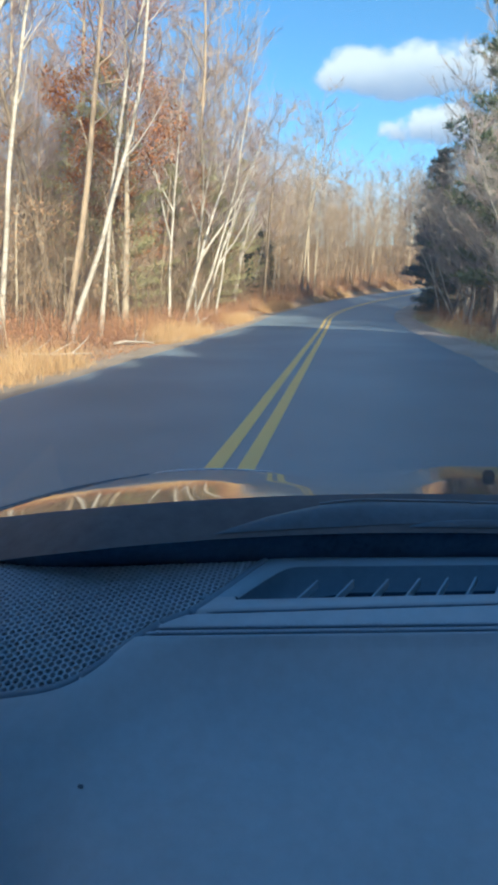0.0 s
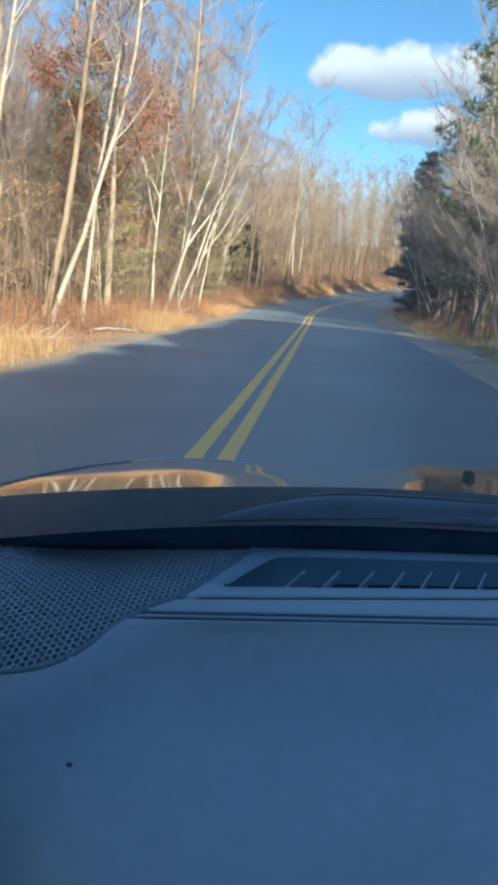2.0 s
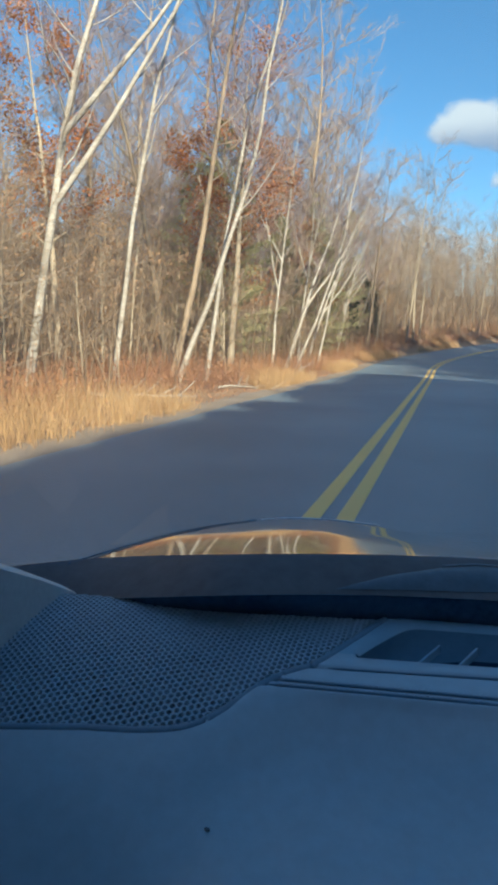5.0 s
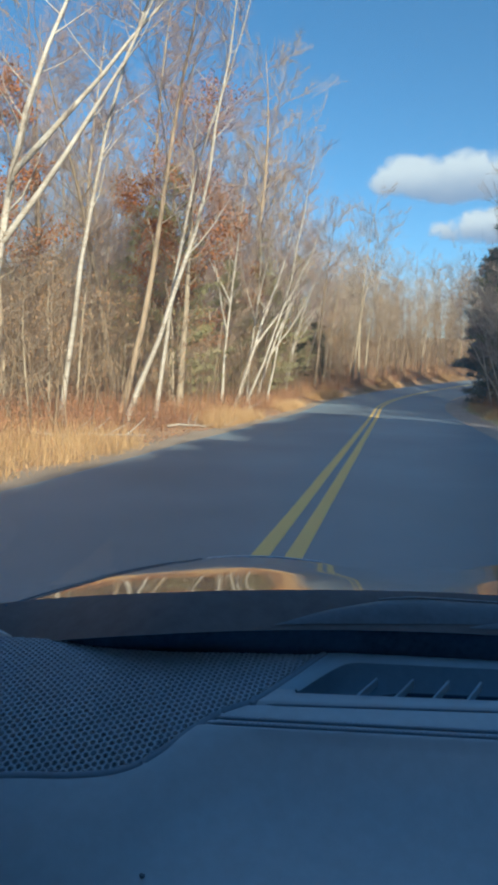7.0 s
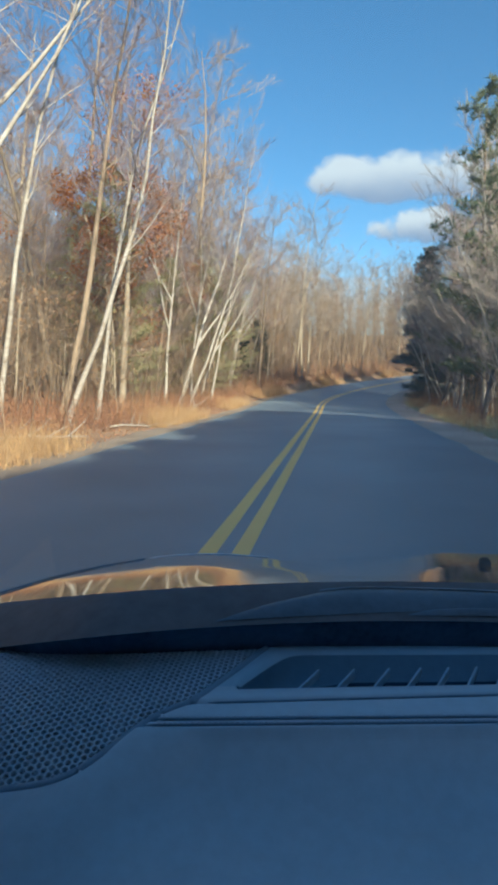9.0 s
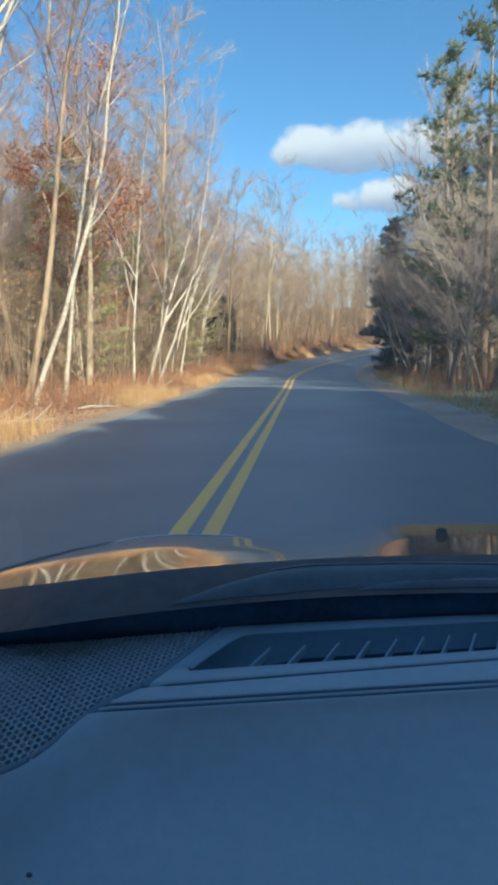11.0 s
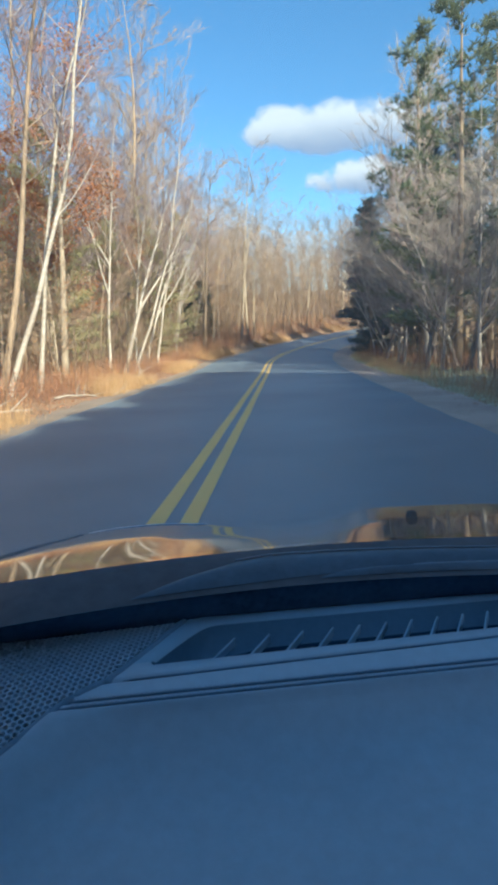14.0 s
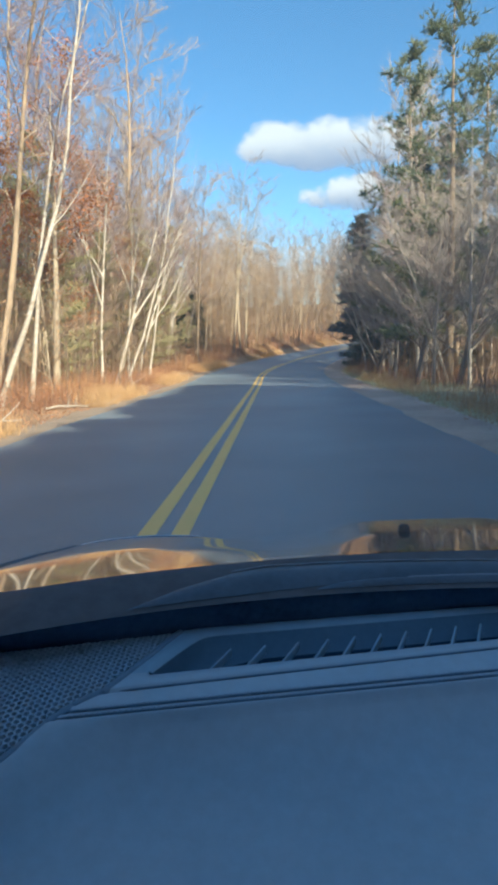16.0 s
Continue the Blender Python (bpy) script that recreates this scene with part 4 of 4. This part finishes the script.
for s, x, y, turn in ((71, 6.6, 23.5, 200), (72, 8.4, 15.5, 170), (73, 6.1, 28.0, 185), (74, 7.4, 20.0, 215),
                      (75, 5.8, 32.5, 190), (76, 5.6, 36.0, 175), (77, 6.0, 40.5, 205), (78, 5.6, 25.8, 165), (79, 6.4, 30.2, 220)):
    ob = tree_thing("arching_tree", bare_tree(s, 8.0, 0.12, (-0.25, 0.0), 0.15, 20, 0.50, 8, 8, 0.35, True), DARK_BARK, GREY_TWIG,
                    "low arching bare tree with crooked dark branches", "tree", WOODS)
    ob.matrix_basis = pose(x, y, ground_z(x, y) - 0.05, 0, 0, turn)
    placed.append((x, y))
for k, x, y, s in ((0, 5.9, 24.0, 0.75), (2, 5.7, 30.5, 0.75), (4, 6.0, 33.5, 0.8), (2, 6.2, 20.5, 0.7), (4, 6.4, 17.0, 0.65)):
    plant(shaded[k % 2 if k else 1], x, y, s + 0.1)
for x, y, s in ((6.7, 30.0, 1.3), (6.1, 34.0, 1.4), (6.4, 38.2, 1.3), (7.6, 32.4, 1.5)):
    plant(shaded[0], x, y, s)
n = 0
while n < 75:
    y = rng.uniform(4, 80)
    s = 6.2 + 22 * rng.random() ** 1.6
    x = road_x(y) + s
    if free(x, y, 1.6):
        plant(thin[rng.randrange(3)] if s > 13 or y > 45 else shaded[rng.randrange(2)], x, y, rng.uniform(0.8, 1.1))
        n += 1
# unseen wood added behind the car; its pines are sized to shade the road
for k in range(130):
    y = -46 + 0.45 * k + rng.uniform(-0.3, 0.3)
    ob = plant(dense[k % 2], rng.uniform(6.5, 7.0) if k % 2 and k < 118 else rng.uniform(9.3, 9.8), y, 1.0)
    s = rng.uniform(1.00, 1.04) if k % 2 and k < 118 else rng.uniform(1.12, 1.15)
    ob.scale = (s, s, s)
for k in range(20):
    plant(dense[k % 2], rng.uniform(12, 18), rng.uniform(-50, 8), rng.uniform(1.0, 1.2))
for k in range(26):
    plant(thin[k % 3], rng.uniform(-24, -7.5), rng.uniform(-45, 2), rng.uniform(0.85, 1.1))

# ---- undergrowth ----
V, F = [], []
for _ in range(7500):                          # thin stems and saplings inside both woods
    left = rng.random() < 0.72
    y = rng.uniform(3, 90)
    s = rng.uniform(6.3, 26) if left else rng.uniform(5.2, 18)
    x = road_x(y) - s if left else road_x(y) + s
    p = Vector((x, y, ground_z(x, y) - 0.05))
    h = rng.uniform(0.8, 4.8) * (0.7 if s < 8 else 1)
    d = Vector((rng.gauss(0, 0.16), rng.gauss(0, 0.16), 1))
    q = p + d.normalized() * h
    cone(V, F, p, q, 0.012 + 0.004 * h)
    for _ in range(4):
        o = p.lerp(q, rng.uniform(0.3, 0.9))
        cone(V, F, o, o + Vector((rng.gauss(0, 0.5), rng.gauss(0, 0.5), rng.uniform(0.1, 0.9))).normalized() * h * rng.uniform(0.15, 0.4), 0.008)
tagged(mesh_ob("brushwood", V, F, BRUSH), "tangle of thin brown saplings and stems", "undergrowth", kind="stuff")
V, F = [], []
for _ in range(1500):                           # low russet bushes along the verge
    left = rng.random() < 0.75
    y = rng.uniform(2, 80)
    s = 6.2 + 4.5 * rng.random() ** 1.5 if left else rng.uniform(4.6, 8.0)
    x = road_x(y) - s if left else road_x(y) + s
    p = Vector((x, y, ground_z(x, y) + 0.30))
    leaves(V, F, p, 100, 0.023, rng, 0.33)
    for _ in range(7):
        o = p + Vector((rng.gauss(0, 0.22), rng.gauss(0, 0.22), -0.34))
        cone(V, F, o, o + Vector((rng.gauss(0, 0.16), rng.gauss(0, 0.16), rng.uniform(0.4, 0.95))), 0.006)
tagged(mesh_ob("russet_bushes", V, F, RUSSET), "low bushes and bracken with withered russet leaves", "undergrowth", kind="stuff")
V, F = [], []
for _ in range(2400):                          # tufts of dry grass
    left = rng.random() < 0.86
    y = rng.uniform(1, 75)
    s = 5.2 + abs(rng.gauss(0, 1.1)) if left else 4.2 + abs(rng.gauss(0, 0.9))
    x = road_x(y) - s if left else road_x(y) + s
    if noise.noise(Vector((x * 0.2, y * 0.16, 5))) < -0.08:
        continue
    p = Vector((x, y, ground_z(x, y) - 0.03))
    for _ in range(30):
        o = p + Vector((rng.gauss(0, 0.16), rng.gauss(0, 0.16), 0))
        t = o + Vector((rng.gauss(0, 0.16), rng.gauss(0, 0.16), rng.uniform(0.20, 0.70)))
        k = len(V)
        w = Vector((rng.uniform(-1, 1), rng.uniform(-1, 1), 0)).normalized() * 0.0045
        V.extend((o - w, o + w, t))
        F.append((k, k + 1, k + 2))
GV, GF = [], []
for _ in range(2000):                          # greener turf inside the bend
    y = rng.uniform(12, 70)
    x = road_x(y) + 4.0 + 2.6 * rng.random()
    p = Vector((x, y, ground_z(x, y) - 0.03))
    for _ in range(14):
        o = p + Vector((rng.gauss(0, 0.16), rng.gauss(0, 0.16), 0))
        t = o + Vector((rng.gauss(0, 0.07), rng.gauss(0, 0.07), rng.uniform(0.10, 0.24)))
        k = len(GV)
        w = Vector((rng.uniform(-1, 1), rng.uniform(-1, 1), 0)).normalized() * 0.007
        GV.extend((o - w, o + w, t))
        GF.append((k, k + 1, k + 2))
tagged(mesh_ob("turf", GV, GF, GREEN_GRASS), "short olive-green turf on the verge inside the bend", "grass", kind="stuff")
tagged(mesh_ob("dry_grass", V, F, GRASS), "tufts of tall straw-coloured dry grass", "grass", kind="stuff")
V, F = [], []
for _ in range(9000):                          # fallen leaves by the road
    left = rng.random() < 0.70
    y = rng.uniform(2, 50)
    s = 5.3 + abs(rng.gauss(0, 2.0)) if left else 3.6 + abs(rng.gauss(0, 1.6))
    x = road_x(y) - s if left else road_x(y) + s
    leaves(V, F, Vector((x, y, max(ground_z(x, y), road_z(y) - 0.02) + 0.02)), 1, 0.034, rng, 0.01)
tagged(mesh_ob("fallen_leaves", V, F, RUSSET), "scattered fallen russet leaves", "leaves", kind="stuff")

# ---- deep woods behind the first trees on both sides ----
V, F = [], []
for _ in range(1500):
    left = rng.random() < 0.7
    y = rng.uniform(-10, 95)
    s = rng.uniform(20, 75) if left else rng.uniform(18, 60)
    x = road_x(y) - s if left else road_x(y) + s
    p = Vector((x, y, ground_z(x, y) - 0.2))
    h = rng.uniform(5, 9.5)
    q = p + Vector((rng.gauss(0, 0.5), rng.gauss(0, 0.5), h))
    cone(V, F, p, q, rng.uniform(0.03, 0.065))
    for _ in range(85):
        f = rng.uniform(0.1, 0.97)
        o = p.lerp(q, f)
        d = Vector((rng.gauss(0, 1), rng.gauss(0, 1), rng.uniform(0.1, 1.4))).normalized()
        cone(V, F, o, o + d * h * 0.26 * (0.38 + math.sin(math.pi * f ** 1.7)) * rng.uniform(0.4, 1.2), 0.014)
tagged(mesh_ob("deep_woods", V, F, FARWOOD), "leafless woods deep behind the roadside trees", "woods", kind="stuff")

# ---- fallen branches along the verge ----
for s, x, y, turn, length in ((81, -6.1, 16.5, 70, 3.0), (82, -5.7, 24.0, 95, 3.4), (83, -7.0, 11.0, 40, 2.4), (84, -6.3, 31.0, 110, 2.6)):
    r = random.Random(s)
    V, F = [], []
    pts = bend(Vector((0, 0, 0.05)), Vector((1, 0, 0.03)), length, 6, 0.22, r)
    tube(V, F, pts, [0.032, 0.030, 0.026, 0.022, 0.016, 0.011, 0.005], 6, True)
    for k in range(4):
        q = pts[2 + k % 4]
        tube(V, F, bend(q, Vector((1, r.uniform(-1, 1), r.uniform(0.1, 0.7))).normalized(), length * 0.3, 3, 0.2, r), [0.015, 0.011, 0.007, 0.003], 4)
    ob = tagged(mesh_ob("fallen_branch", V, F, BIRCH, smooth=True), "pale fallen birch branch lying on the verge", "branch", "fallen branches")
    ob.matrix_basis = pose(x, y, ground_z(x, y) + 0.02, 0, 0, turn)

# ---- far woods on the rising ground beyond the bend ----
V, F = [], []
for _ in range(1500):
    a = radians(rng.uniform(-42, 48))
    dist = rng.uniform(85, 230)
    x, y = dist * math.sin(a), dist * math.cos(a)
    if abs(x - road_x(y)) < 9 and y < 112:
        continue
    p = Vector((x, y, ground_z(x, y) - 0.2))
    h = rng.uniform(7, 12.5)
    q = p + Vector((rng.gauss(0, 0.9), rng.gauss(0, 0.5), h))
    cone(V, F, p, q, rng.uniform(0.06, 0.13))
    for _ in range(85):
        f = rng.uniform(0.12, 1.0)
        o = p.lerp(q, f)
        d = Vector((rng.gauss(0, 1), rng.gauss(0, 1), rng.uniform(0.2, 1.5))).normalized()
        cone(V, F, o, o + d * h * 0.30 * (0.40 + math.sin(math.pi * f ** 1.8)) * rng.uniform(0.5, 1.2), 0.024)
tagged(mesh_ob("far_woods", V, F, FARWOOD), "distant leafless woods in warm low sun", "woods", kind="stuff")

# ---- clouds ----
def cloud(name, az, el, dist, width, height, seed, label):
    m = bpy.data.materials.new("cloud_vapour")
    m.use_nodes = True
    n, l = m.node_tree.nodes, m.node_tree.links
    n.remove(n["Principled BSDF"])
    tc = n.new("ShaderNodeTexCoord")
    sep = n.new("ShaderNodeSeparateXYZ")
    l.new(tc.outputs["Object"], sep.inputs[0])

    def math_node(op, a, b=None, c=None):
        k = n.new("ShaderNodeMath")
        k.operation = op
        for i, v in enumerate((a, b, c)):
            if v is None:
                continue
            if isinstance(v, (int, float)):
                k.inputs[i].default_value = v
            else:
                l.new(v, k.inputs[i])
        return k.outputs[0]

    noi = n.new("ShaderNodeTexNoise")
    noi.inputs["Scale"].default_value = 4.5 / width
    noi.inputs["Detail"].default_value = 7
    noi.inputs["Roughness"].default_value = 0.55
    mp = n.new("ShaderNodeMapping")
    mp.inputs["Location"].default_value = (seed * 37.1, seed * 11.3, 0)
    l.new(tc.outputs["Object"], mp.inputs["Vector"])
    l.new(mp.outputs[0], noi.inputs["Vector"])
    u = math_node("DIVIDE", sep.outputs["X"], width * 0.5)
    v = math_node("DIVIDE", sep.outputs["Y"], height * 0.5)
    # flat foot, domed top that is highest right of the middle
    up = math_node("MAXIMUM", v, 0.0)
    dn = math_node("MULTIPLY", math_node("MINIMUM", v, 0.0), 1.7)
    vv = math_node("ADD", up, dn)
    r2 = math_node("ADD", math_node("POWER", math_node("ABSOLUTE", u), 2.0), math_node("POWER", math_node("ABSOLUTE", vv), 2.0))
    d = math_node("SUBTRACT", math_node("MULTIPLY_ADD", noi.outputs["Fac"], 1.7, -0.25), r2)
    al = n.new("ShaderNodeMapRange")
    al.interpolation_type = "SMOOTHSTEP"
    al.inputs["From Min"].default_value, al.inputs["From Max"].default_value = 0.02, 0.34
    l.new(d, al.inputs["Value"])
    sh = n.new("ShaderNodeMapRange")
    sh.interpolation_type = "SMOOTHSTEP"
    sh.inputs["From Min"].default_value, sh.inputs["From Max"].default_value = -0.40, 0.42
    l.new(math_node("MULTIPLY_ADD", noi.outputs["Fac"], 0.5, math_node("ADD", v, -0.25)), sh.inputs["Value"])
    ramp = n.new("ShaderNodeValToRGB")
    ramp.color_ramp.elements[0].color, ramp.color_ramp.elements[1].color = (0.19, 0.22, 0.275, 1), (0.44, 0.425, 0.405, 1)
    l.new(sh.outputs[0], ramp.inputs["Fac"])
    em = n.new("ShaderNodeEmission")
    l.new(ramp.outputs[0], em.inputs["Color"])
    tr = n.new("ShaderNodeBsdfTransparent")
    mx = n.new("ShaderNodeMixShader")
    l.new(al.outputs[0], mx.inputs[0])
    l.new(tr.outputs[0], mx.inputs[1])
    l.new(em.outputs[0], mx.inputs[2])
    l.new(mx.outputs[0], n["Material Output"].inputs["Surface"])
    w, h = width * 0.75, height * 0.95
    ob = mesh_ob(name, [(-w, -h, 0), (w, -h, 0), (w, h, 0), (-w, h, 0)], [(0, 1, 2, 3)], m)
    a, e = radians(az), radians(el)
    at = Vector((math.sin(a) * math.cos(e), math.cos(a) * math.cos(e), math.sin(e))) * dist
    ob.matrix_world = look(at, at * 2)
    return tagged(ob, label, "cloud", kind="structure")


cloud("backdrop", 4.5, 16.8, 2400, 860, 290, 1, "white cumulus cloud with a grey foot")
cloud("backdrop", 7.6, 13.0, 2500, 560, 215, 3, "small white cumulus cloud lower in the sky")
